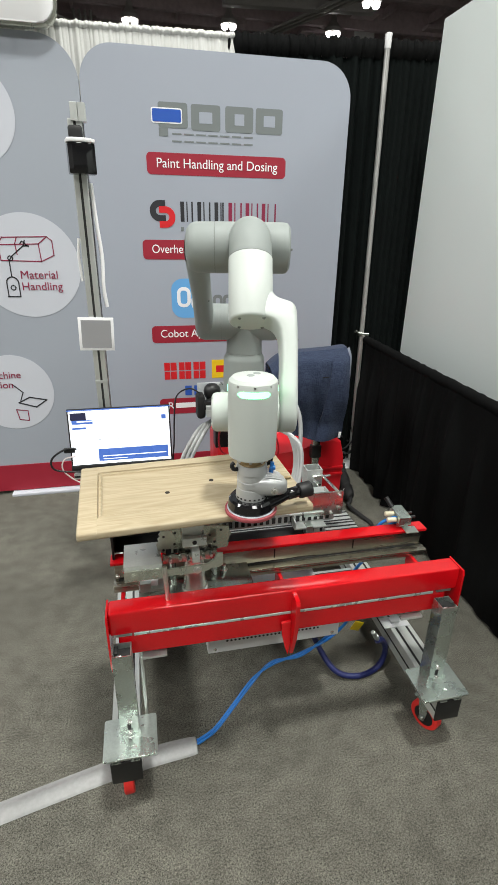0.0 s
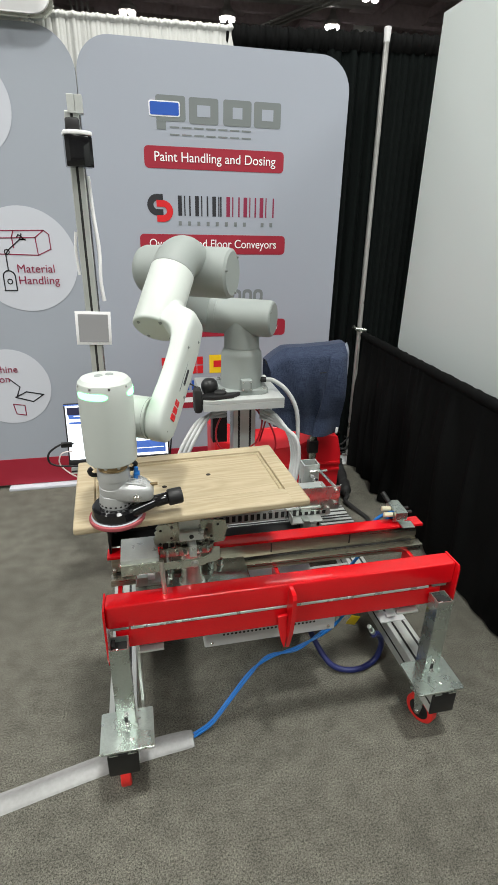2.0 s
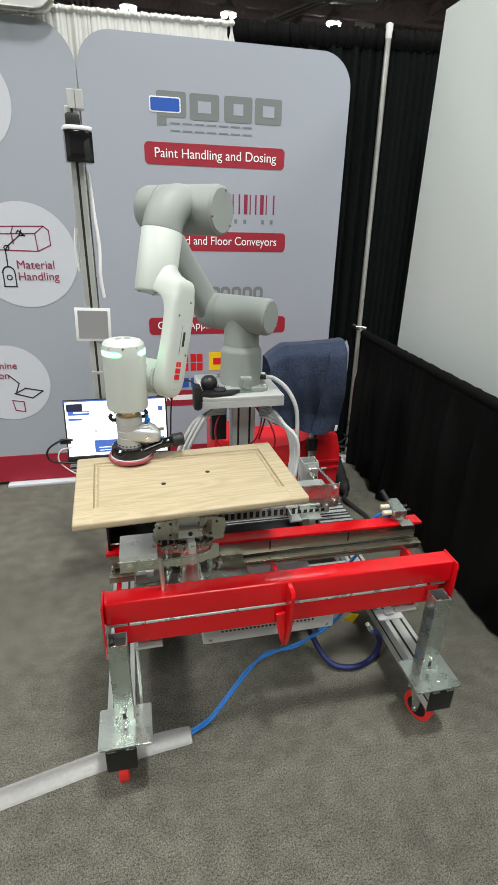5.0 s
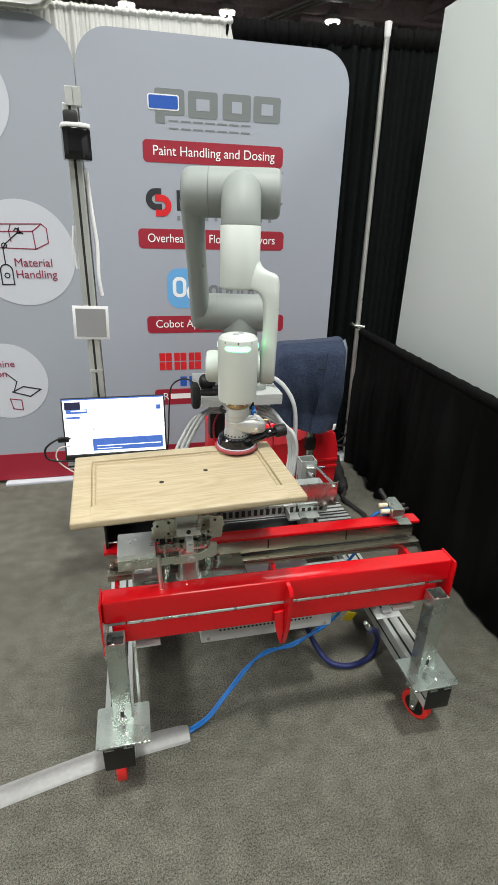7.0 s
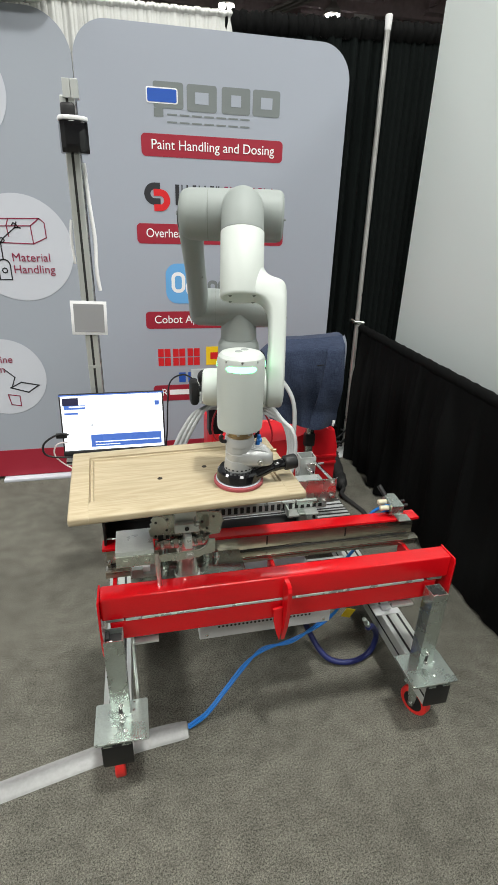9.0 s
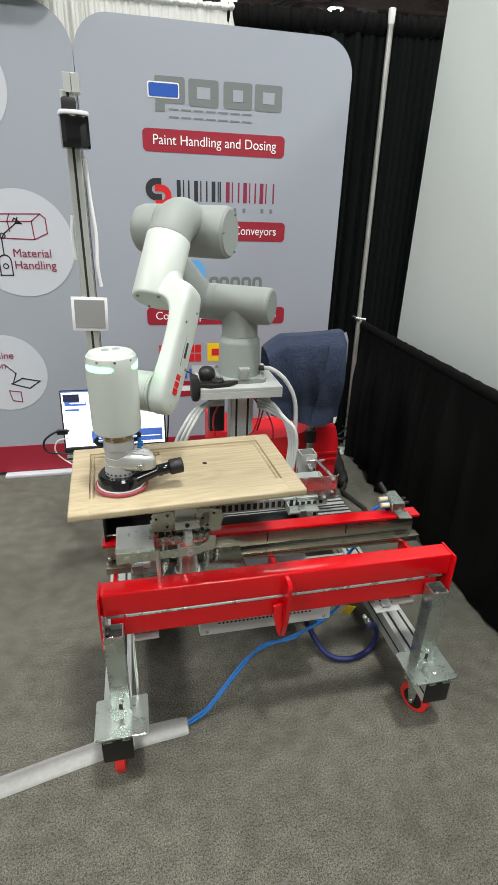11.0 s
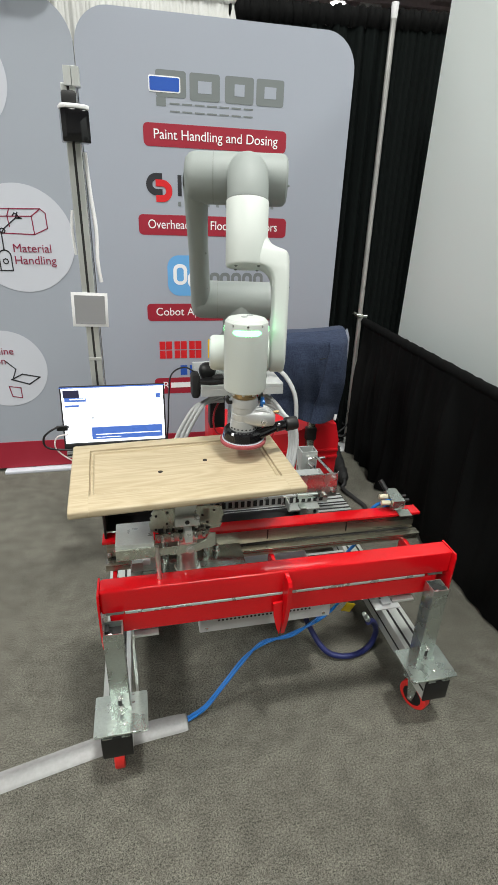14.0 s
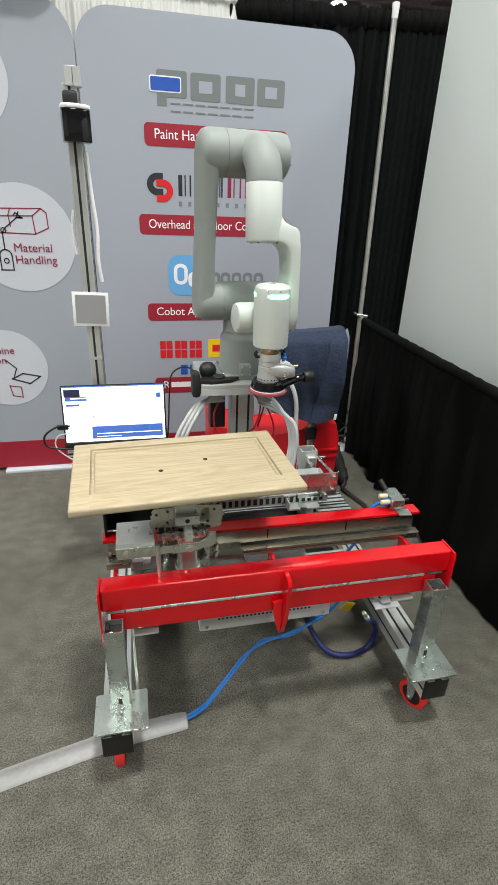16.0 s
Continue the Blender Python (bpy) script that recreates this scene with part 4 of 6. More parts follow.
for p0_, p1_, r_ in (((0.592, 1.498, 0.712), (0.612, 1.374, 0.702), 0.005), ((0.560, 1.492, 0.706), (0.625, 1.492, 0.706), 0.004), ((0.566, 1.498, 0.690), (0.574, 1.462, 0.686), 0.008)):
    bm = B()
    rod(bm, p0_, p1_, r_, seg=12, round_=0.001)
    part("clamp_rod", bm, M_BOLT, eb)
for p in ((0.611, 1.366, 0.697), (0.611, 1.366, 0.648), (0.585, 1.366, 0.632)):
    bolt(p, (0, -1, 0), 0.0062, eb, 0.010)
for za in (0.694, 0.672, 0.650):
    bm = B()
    box(bm, 0.492, 0.585, 1.3715, 1.43, za, za + 0.005, 0.001)
    part("bracket_shelf", bm, M_GALV, eb)
for x in (0.520, 0.552):
    bm = B()
    rod(bm, (x, 1.355, 0.572), (x, 1.355, 0.60), 0.005, seg=10)
    part("adjusting_screw", bm, M_BLACK, eb)
# pneumatic valve on the rear beam
valve = new("air_valve")
valve.parent = cart
valve.matrix_basis = pose(0.792, 1.262, 0.617, 0, 0, -4)
tagged(valve, "small metal air valve with ivory push fittings")
bm = B()
box(bm, -0.020, 0.020, -0.024, 0.058, 0.020, 0.048, 0.002)
box(bm, 0.0, 0.042, -0.042, -0.005, 0.0, 0.004, 0.001)
box(bm, -0.02, 0.02, -0.008, -0.004, 0.004, 0.02)
part("valve_body", bm, M_STEEL, valve)
for dz, dy in ((0.04, 0.02), (0.03, -0.002)):
    bm = B()
    rod(bm, (-0.052, dy, dz), (-0.022, dy, dz), 0.008, seg=10, round_=0.002)
    part("push_fitting", bm, M_IVORY, valve)
for dy in (0.0, 0.025):
    bm = B()
    rod(bm, (0.020, dy, 0.035), (0.042, dy, 0.036), 0.005, seg=8)
    part("plug", bm, M_BLACK, valve)
bm = B()
rod(bm, (-0.015, 0.05, 0.045), (-0.03, 0.075, 0.07), 0.008, seg=8)
part("plug", bm, M_BLACK, valve)

# carrier plate, trolley and fixture under the door
car = thing("carrier_fixture", "plasma-cut steel carrier fixture holding the wooden door", "fixture")
bm = B()
prism(bm, rounded(-0.055, 0.272, 1.112, 1.345, 0.012, 3), 0.008, Matrix(((1, 0, 0, 0), (0, 0, 1, 0), (0, 1, 0, 0.553), (0, 0, 0, 1))), 0.001)
part("carrier_plate", bm, M_PLATE_D, car, "dark polished steel carrier plate")
for p in ((0.195, 1.22, 0.561), (0.2, 1.29, 0.561), (0.0, 1.22, 0.561)):
    bm = B()
    lathe(bm, [(0, 0.012), (0.004, 0.012), (0.005, 0.008), (0.022, 0.008)], p, seg=8)
    part("stud", bm, M_BOLT, car)
bm = B()
lathe(bm, [(0, 0.037), (0.004, 0.037), (0.006, 0.033), (0.016, 0.0305), (0.045, 0.0290), (0.100, 0.0275), (0.132, 0.0275)], (0.103, 1.162, 0.561), seg=48)
part("bushing", bm, M_CHROME, car, "polished steel bushing")
bm = B()
wav = [(0.002 + 0.92 * (x + 0.008), 0.693 + (z - 0.66) * 0.645) for x, z in [(-0.005, 0.69), (0.01, 0.672), (0.05, 0.668), (0.058, 0.66), (0.15, 0.66), (0.16, 0.67), (0.2, 0.672), (0.205, 0.69), (0.196, 0.697), (0.205, 0.705), (0.205, 0.725), (0.213, 0.735), (0.206, 0.75), (0.205, 0.775), (0.16, 0.785), (0.05, 0.785), (0.008, 0.78), (0.0, 0.765), (0.006, 0.755), (-0.004, 0.745), (0.0, 0.73), (-0.008, 0.72)]]
prism(bm, wav, 0.006, pose(0, 1.14, 0), 0.0008)
part("index_plate", bm, M_STEEL_D, car, "notched steel index plate")
for k, (xa, wd, za, hh) in enumerate(((a, b, c + 0.022, e) for a, b, c, e in ((0.026, 0.014, 0.674, 0.018), (0.046, 0.010, 0.678, 0.012), (0.062, 0.006, 0.682, 0.008), (0.078, 0.012, 0.676, 0.007), (0.098, 0.008, 0.680, 0.008), (0.116, 0.014, 0.677, 0.006), (0.140, 0.008, 0.684, 0.009), (0.154, 0.012, 0.679, 0.006)))):
    bm = B()
    box(bm, xa, xa + wd, 1.1382, 1.1405, za, za + hh, 0.0006)
    part("notch", bm, M_SLOT, car)
    bm = B()
    rod(bm, (xa + wd, 1.1378, za + hh + 0.004), (xa + wd, 1.141, za + hh + 0.004), 0.0028, seg=8)
    part("pin", bm, M_BOLT, car)
bm = B()
prism(bm, [(-0.084, 0.668), (0.018, 0.670), (0.030, 0.674), (0.050, 0.676), (0.060, 0.671), (0.130, 0.677), (0.140, 0.684), (0.160, 0.684), (0.171, 0.690), (0.171, 0.727), (0.155, 0.729), (0.148, 0.708), (0.130, 0.697), (0.022, 0.692), (0.014, 0.700), (-0.084, 0.700)], 0.006, pose(0, 1.077, 0), 0.0008)
part("lever_plate", bm, M_STEEL_D, car)
bm = B()
box(bm, -0.084, 0.013, 1.0835, 1.184, 0.669, 0.712, 0.002)
part("counterweight", bm, M_GALV, car, "grey steel block")
bm = B()
prism(bm, [(0.016, 0.676), (0.150, 0.676), (0.160, 0.690), (0.160, 0.706), (0.148, 0.700), (0.140, 0.706), (0.130, 0.699), (0.120, 0.706), (0.108, 0.699), (0.096, 0.706), (0.084, 0.699), (0.070, 0.706), (0.056, 0.699), (0.042, 0.706), (0.030, 0.700), (0.016, 0.706)], 0.005, pose(0, 1.128, 0), 0.0006)
part("toothed_plate", bm, M_PLATE_D, car, "dark toothed steel plate")
for x, z in ((0.036, 0.688), (0.062, 0.690), (0.084, 0.687), (0.126, 0.689), (0.146, 0.694)):
    bm = B()
    rod(bm, (x, 1.128, z), (x, 1.116, z), 0.0045, seg=10, round_=0.001)
    part("pin", bm, M_BOLT, car)
bm = B()
box(bm, 0.070, 0.127, 1.114, 1.1395, 0.735, 0.80, 0.002)
box(bm, 0.068, 0.133, 1.098, 1.1135, 0.741, 0.768, 0.003)
box(bm, 0.092, 0.112, 1.0832, 1.1395, 0.700, 0.7345, 0.002)
part("clamp_block", bm, M_GALV, car, "bright steel clamp block")
bm = B()
rod(bm, (0.100, 1.0975, 0.755), (0.100, 1.0955, 0.755), 0.006, seg=12)
part("socket", bm, M_SLOT, car)
bolt((0.104, 1.077, 0.684), (0, -1, 0), 0.008, car)
for x in (-0.058, -0.006):
    bolt((x, 1.077, 0.684), (0, -1, 0), 0.007, car, 0.003, M_STEEL_D)
for x, z in ((0.022, 0.754), (0.020, 0.712), (0.176, 0.758), (0.158, 0.722), (0.052, 0.762), (0.145, 0.745), (0.050, 0.728)):
    bm = B()
    rod(bm, (x, 1.1385, z), (x, 1.14, z), 0.0036, seg=10)
    part("drilled_hole", bm, M_SLOT, car)
bm = B()
sweep(bm, [(0.019, 1.0765, 0.705), (0.020, 1.074, 0.66), (0.022, 1.074, 0.61), (0.022, 1.078, 0.568)], 0.006, 12, 5)
box(bm, 0.014, 0.030, 1.068, 1.112, 0.561, 0.568, 0.001)
part("stop_pin", bm, M_BOLT, car)
bm = B()
box(bm, -0.055, 0.03, 1.16, 1.23, 0.562, 0.572, 0.001)
box(bm, -0.05, -0.02, 1.15, 1.165, 0.572, 0.60, 0.001)
part("sensor_bracket", bm, M_STEEL, car)
bm = B()
box(bm, -0.045, 0.0, 1.17, 1.2, 0.573, 0.592, 0.003)
part("sensor", bm, M_PRINT_WHITE, car)
bm = B()
lathe(bm, [(0, 0.032), (0.012, 0.032), (0.014, 0.026)], (0.215, 1.29, 0.562), seg=20)
part("roller", bm, M_BLACK, car)
for x, y in ((0.045, 1.21), (0.165, 1.21), (0.045, 1.30), (0.165, 1.30)):
    bm = B()
    rod(bm, (x, y, 0.561), (x, y, 0.852), 0.009, seg=12)
    part("post", bm, M_STEEL, car)
bm = B()
box(bm, 0.0, 0.21, 1.14, 1.32, 0.852, 0.861, 0.001)
part("door_rest", bm, M_STEEL, car)

# ---- the wooden cabinet door ----
DW, DD, DT = DOOR_SIZE
door = thing("cabinet_door", "unfinished pale oak cabinet door with recessed panel", "door", DOOR_POSE)
fs, ff, fb, hw, hd = 0.045, 0.064, 0.040, DW / 2, DD / 2


def stile(name, x0, x1, y0, y1, material):
    """One member of the frame; only the edges on the door's outline are rounded over."""
    bm = B()
    box(bm, x0, x1, y0, y1, -DT, 0)
    outer = []
    for e in bm.edges:
        a, b = e.verts[0].co, e.verts[1].co
        on_x = abs(abs(a.x) - hw) < 1e-5 and abs(a.x - b.x) < 1e-5
        on_y = abs(abs(a.y) - hd) < 1e-5 and abs(a.y - b.y) < 1e-5
        flat_edge = abs(a.z - b.z) < 1e-5
        if (flat_edge and (on_x or on_y)) or (on_x and on_y):
            outer.append(e)
    bmesh.ops.bevel(bm, geom=outer, offset=0.005, segments=3, profile=0.5, affect="EDGES")
    return part(name, bm, material, door, smooth=40)


stile("rail", -hw + fs + 0.0002, hw - fs - 0.0002, -hd, -hd + ff, M_WOOD)
stile("rail", -hw + fs + 0.0002, hw - fs - 0.0002, hd - fb, hd, M_WOOD)
stile("stile", -hw, -hw + fs, -hd, hd, M_WOOD_Y)
stile("stile", hw - fs, hw, -hd, hd, M_WOOD_Y)
bm = B()
box(bm, -hw + fs - 0.002, hw - fs + 0.002, -hd + ff - 0.002, hd - fb + 0.002, -DT + 0.003, -0.0075)
part("panel", bm, M_WOOD, door, "flat oak panel with bold grain")
# moulded inner edge: a quirk, a round bead and a slope down to the panel
BEAD = ((0.0, -0.0008), (0.0012, -0.0070), (0.0032, -0.0072), (0.0044, -0.0030), (0.0070, -0.0022), (0.0098, -0.0034), (0.0116, -0.0073), (0.0134, -0.0076))
ix0, ix1, iy0, iy1 = -hw + fs, hw - fs, -hd + ff, hd - fb
for (xa, ya), (xb, yb), (nx, ny), wood in (((ix0, iy1), (ix1, iy1), (0, -1), M_WOOD), ((ix0, iy0), (ix1, iy0), (0, 1), M_WOOD), ((ix0, iy0), (ix0, iy1), (1, 0), M_WOOD_Y), ((ix1, iy0), (ix1, iy1), (-1, 0), M_WOOD_Y)):
    bm = B()
    dx, dy = (1, 0) if nx == 0 else (0, 1)
    ends = []
    for (x, y), sg in (((xa, ya), 1), ((xb, yb), -1)):
        ring_ = [bm.verts.new((x + (nx + dx * sg) * w, y + (ny + dy * sg) * w, z)) for w, z in BEAD]
        ring_ += [bm.verts.new((x + (nx + dx * sg) * w, y + (ny + dy * sg) * w, -0.0085)) for w in (0.0134, 0.0)]
        ends.append(ring_)
    k = len(ends[0])
    for i in range(k):
        bm.faces.new((ends[0][i], ends[0][(i + 1) % k], ends[1][(i + 1) % k], ends[1][i]))
    bm.faces.new(ends[0])
    bm.faces.new(ends[1][::-1])
    part("bead", bm, wood, door, smooth=25)
for hx, hy in HOLES:
    bm = B()
    rod(bm, (hx, hy, -0.0077), (hx, hy, -0.0070), 0.0065, seg=16)
    part("drilled_hole", bm, M_HOLE, door)


# ---- robot pedestal ----
ped = thing("robot_pedestal", "aluminium profile pedestal with a grey steel mounting plate", "pedestal")
col = profile_bar("column", 0.335, 0.423, 1.763, 1.843, 0.208, 0.902, ped, "z", 2)
bm = B()
box(bm, 0.207, 0.500, 1.643, 1.945, 0.922, 0.9358, 0.002)
box(bm, 0.207, 0.500, 1.643, 1.649, 0.896, 0.922, 0.001)
box(bm, 0.494, 0.500, 1.649, 1.945, 0.896, 0.922, 0.001)
box(bm, 0.207, 0.213, 1.649, 1.945, 0.896, 0.922, 0.001)
part("mounting_plate", bm, M_PLATE, ped, "grey painted mounting plate")
bm = B()
box(bm, 0.305, 0.450, 1.74, 1.87, 0.902, 0.9217, 0.002)
part("top_flange", bm, M_ALU, ped)
for x in (0.310, 0.448):
    bm = B()
    box(bm, x - 0.02, x + 0.02, 1.755, 1.7625, 0.86, 0.9217, 0.002)
    part("corner_bracket", bm, M_ALU, ped)
for x in (0.355, 0.402):
    bolt((x, 1.7622, 0.885), (0, -1, 0), 0.006, ped)
bm = B()
box(bm, 0.255, 0.312, 1.77, 1.83, 0.72, 0.885, 0.003)
part("junction_box", bm, M_BLACK, ped, "black junction box")
bm = B()
box(bm, 0.258, 0.30, 1.764, 1.7695, 0.83, 0.86, 0.001)
part("label_plate", bm, M_DISC, ped)

# ---- the robot arm ----
BASE = Vector((0.366, 1.777, 0.936))
robot = thing("collaborative_robot", "white and grey six-axis collaborative robot arm sanding the door", "robot", Matrix.Translation(BASE))
L1, OFF, L3, A5, H1 = 0.444, 0.109, 0.470, 0.076, 0.265

bm = B()
prism(bm, rounded(-0.09, 0.09, -0.09, 0.09, 0.03, 5), 0.016, Matrix(((1, 0, 0, 0), (0, 0, 1, 0), (0, 1, 0, 0), (0, 0, 0, 1))), 0.003)
lathe(bm, [(0.0165, 0.0785), (0.03, 0.077), (0.132, 0.0745), (0.143, 0.0725), (0.150, 0.067), (0.158, 0.0655)], seg=48)
base_part = part("robot_base", bm, M_ROBOT_G, robot, "grey robot base")
bm = B()
box(bm, -0.018, 0.022, -0.100, -0.072, 0.017, 0.058, 0.003)
part("connector_block", bm, M_ROBOT_G, base_part)
for x, z in ((-0.012, 0.024), (0.016, 0.024), (-0.012, 0.051), (0.016, 0.051)):
    bolt((x, -0.100, z), (0, -1, 0), 0.002, base_part, 0.002)
for x, y in ((-0.078, -0.078), (0.074, -0.074), (0.074, 0.074), (-0.074, 0.074)):
    bolt((x, y, 0.016), (0, 0, 1), 0.006, base_part, 0.008)
bm = B()
rod(bm, (0.06, -0.03, 0.04), (0.088, -0.035, 0.04), 0.01, seg=12)
part("cable_gland", bm, M_BLACK, base_part)


def link(name, label):
    ob = new(name)
    ob.parent = robot
    return tagged(ob, label)


# shoulder, in its own space: x ahead, y to the left, the second axis through its origin
sh = link("shoulder", "grey shoulder joint")
bm = B()
lathe(bm, [(-0.106, 0.0650), (-0.102, 0.0645), (-0.05, 0.0630), (0.0, 0.0625)], seg=48, caps=False)
lathe(bm, [(-0.082, 0.0635), (0.0, 0.064), (0.104, 0.0635), (0.113, 0.0605), (0.1165, 0.055)], (0, 0, 0), (0, 1, 0), 48)
part("shoulder_shell", bm, M_ROBOT_G, sh)
bm = B()
lathe(bm, [(0, 0.0545), (0.0015, 0.0545)], (0, 0.116, 0), (0, 1, 0), 40)
part("end_cap", bm, M_ROBOT_G, sh)
for a in (35, 215):
    bolt((0.05 * math.cos(radians(a)), 0.1165, 0.05 * math.sin(radians(a))), (0, 1, 0), 0.0025, sh, 0.004, M_SEAM)

# upper arm: x along it
ua = link("upper_arm", "grey upper arm")
bm = B()
lathe(bm, [(-0.172, 0.030), (-0.168, 0.047), (-0.158, 0.058), (-0.142, 0.0635), (-0.083, 0.064)], (0, 0, 0), (0, 1, 0), 44)
lathe(bm, [(-0.170, 0.030), (-0.166, 0.048), (-0.157, 0.059), (-0.142, 0.0645), (-0.092, 0.0655)], (L1, 0, 0), (0, 1, 0), 44)
n = 22
secs = []
for i in range(n + 1):
    u = i / n
    hw_ = 0.0595 - 0.002 * u - 0.006 * math.sin(math.pi * u)
    yc, hy = -0.141, 0.030 + 0.004 * abs(2 * u - 1)
    ring_ = []
    for k in range(20):
        a = 2 * math.pi * k / 20
        ca, sa = math.cos(a), math.sin(a)
        ring_.append(bm.verts.new((u * L1, yc + hy * math.copysign(abs(ca) ** 0.6, ca), hw_ * math.copysign(abs(sa) ** 0.75, sa))))
    secs.append(ring_)
for r0, r1 in zip(secs, secs[1:]):
    for k in range(20):
        bm.faces.new((r0[k], r0[(k + 1) % 20], r1[(k + 1) % 20], r1[k]))
part("arm_shell", bm, M_ROBOT_G, ua, "", 60)
for px_ in (0.09, 0.23):
    bolt((px_, -0.118, -0.042), (0, 0.2, -1), 0.0025, ua, 0.002, M_SEAM)
bm = B()
lathe(bm, [(0, 0.0642), (0.0022, 0.0642)], (L1, -0.0922, 0), (0, 1, 0), 40)
part("joint_gap", bm, M_SEAM, ua)
bm = B()
lathe(bm, [(0, 0.0622), (0.0022, 0.0622)], (0, -0.0832, 0), (0, 1, 0), 40)
part("joint_gap", bm, M_SEAM, ua)

# elbow and forearm: x along the forearm, z to its outer side
el = link("forearm", "white forearm with a grey elbow")
bm = B()
lathe(bm, [(-0.090, 0.0655), (0.092, 0.0655), (0.103, 0.0630), (0.108, 0.0565)], (0, 0, 0), (0, 1, 0), 48)
bend = [(0.080 - 0.080 * math.cos(radians(a)), 0, OFF - 0.080 + 0.080 * math.sin(radians(a))) for a in range(0, 91, 15)] + [(0.084, 0, OFF), (0.0866, 0, OFF)]
sweep(bm, [(0, 0, 0)] + bend, 0.0532, 44, 4)
part("elbow_shell", bm, M_ROBOT_G, el, "grey elbow housing")
bm = B()
lathe(bm, [(0, 0.0562), (0.0012, 0.0560)], (0, 0.1075, 0), (0, 1, 0), 40)
part("end_cap", bm, M_ROBOT_G, el)
for a in (60, 180, 300):
    bolt((0.0530 * math.cos(radians(a)), 0.1075, 0.0530 * math.sin(radians(a))), (0, 1, 0), 0.003, el, 0.005, M_SEAM)
bm = B()
lathe(bm, [(0.0850, 0.0536), (0.0876, 0.0536)], (0, 0, OFF), (1, 0, 0), 40)
part("joint_gap", bm, M_SEAM, el)
bm = B()
lathe(bm, [(0.0872, 0.0532), (0.0885, 0.0545), (0.20, 0.0545), (0.242, 0.0545), (0.2465, 0.0535), (0.2488, 0.0510), (0.2495, 0.048)], (0, 0, OFF), (1, 0, 0), 48)
# the slim link that turns off to one side
n, secs = 26, []
S0 = [(0.150, 0.0, 0.046, 0.020), (0.168, 0.0, 0.0530, 0.026), (0.178, 0.0, 0.0565, 0.030), (0.187, 0.0, 0.0615, 0.033), (0.194, 0.0, 0.068, 0.0355), (0.200, 0.0, 0.078, 0.0375), (0.2035, 0.0, 0.087, 0.0385), (0.2058, 0.0, 0.095, 0.0395), (0.2095, 0.0, 0.1025, 0.0405), (0.215, 0.0, 0.1070, 0.042), (0.224, 0.001, 0.1100, 0.0435), (0.234, 0.004, 0.111, 0.0448), (0.242, 0.010, 0.111, 0.0455), (0.2465, 0.022, 0.111, 0.046), (0.2500, 0.034, 0.111, 0.0463), (0.2560, 0.0475, 0.111, 0.0466), (0.265, 0.0575, 0.111, 0.0468), (0.280, 0.0650, 0.111, 0.0468), (0.300, 0.0685, 0.111, 0.0465), (0.33, 0.0695, 0.111, 0.0462), (0.36, 0.0695, 0.1105, 0.046), (0.40, 0.0675, 0.110, 0.0465), (0.44, 0.0640, 0.109, 0.048), (0.47, 0.0625, 0.108, 0.048), (0.49, 0.0630, 0.1075, 0.0445), (0.505, 0.0640, 0.106, 0.036), (0.514, 0.066, 0.104, 0.024), (0.518, 0.070, 0.100, 0.010)]
for xs, ylo, yhi, hz in S0:
    yc, hy = (ylo + yhi) / 2, (yhi - ylo) / 2
    ring_ = []
    e_ = min(1, max(0, (xs - 0.165) / 0.040))
    for k in range(36):
        a = 2 * math.pi * k / 36
        ca, sa = math.cos(a), math.sin(a)
        ring_.append(bm.verts.new((xs, yc + hy * math.copysign(abs(ca) ** (1 - 0.60 * e_), ca), OFF + hz * math.copysign(abs(sa) ** (1 - 0.52 * e_), sa))))
    secs.append(ring_)
for r0, r1 in zip(secs, secs[1:]):
    for k in range(36):
        bm.faces.new((r0[k], r0[(k + 1) % 36], r1[(k + 1) % 36], r1[k]))
bm.faces.new(secs[0][::-1])
bm.faces.new(secs[-1])
fore = part("forearm_shell", bm, M_ROBOT_W, el, "white forearm shell", 60)
for py_, pz_ in ((-0.028, 0.030), (0.030, 0.034), (-0.028, -0.030), (0.030, -0.034)):
    bolt((0.2490, py_, OFF + pz_), (1, 0, 0), 0.003, el, 0.003, M_SEAM)
for px_, pz_ in ((0.262, -0.018), (0.40, -0.026), (0.495, 0.0), (0.30, 0.024)):
    bolt((px_, 0.1096 if px_ < 0.42 else 0.104, OFF + pz_), (0, 1, 0), 0.0024, el, 0.0022, M_SEAM)
# red maker's mark and dark printing as plain bars
for i in range(3):
    for k in range(2):
        bm = B()
        box(bm, 0.420 + i * 0.017, 0.4335 + i * 0.017, 0.1060, 0.1098, OFF - 0.012 + k * 0.011, OFF - 0.0025 + k * 0.011)
        part("logo_bar", bm, M_PRINT_SIGNAL, el)
bm = B()
box(bm, 0.34, 0.378, 0.1080, 0.1113, OFF - 0.012, OFF - 0.003)
part("logo_bar", bm, M_PRINT_BLACK, el)
bm = B()
box(bm, 0.325, 0.40, 0.1080, 0.1110, OFF + 0.004, OFF + 0.0055)
part("logo_bar", bm, M_PRINT_GREY, el)

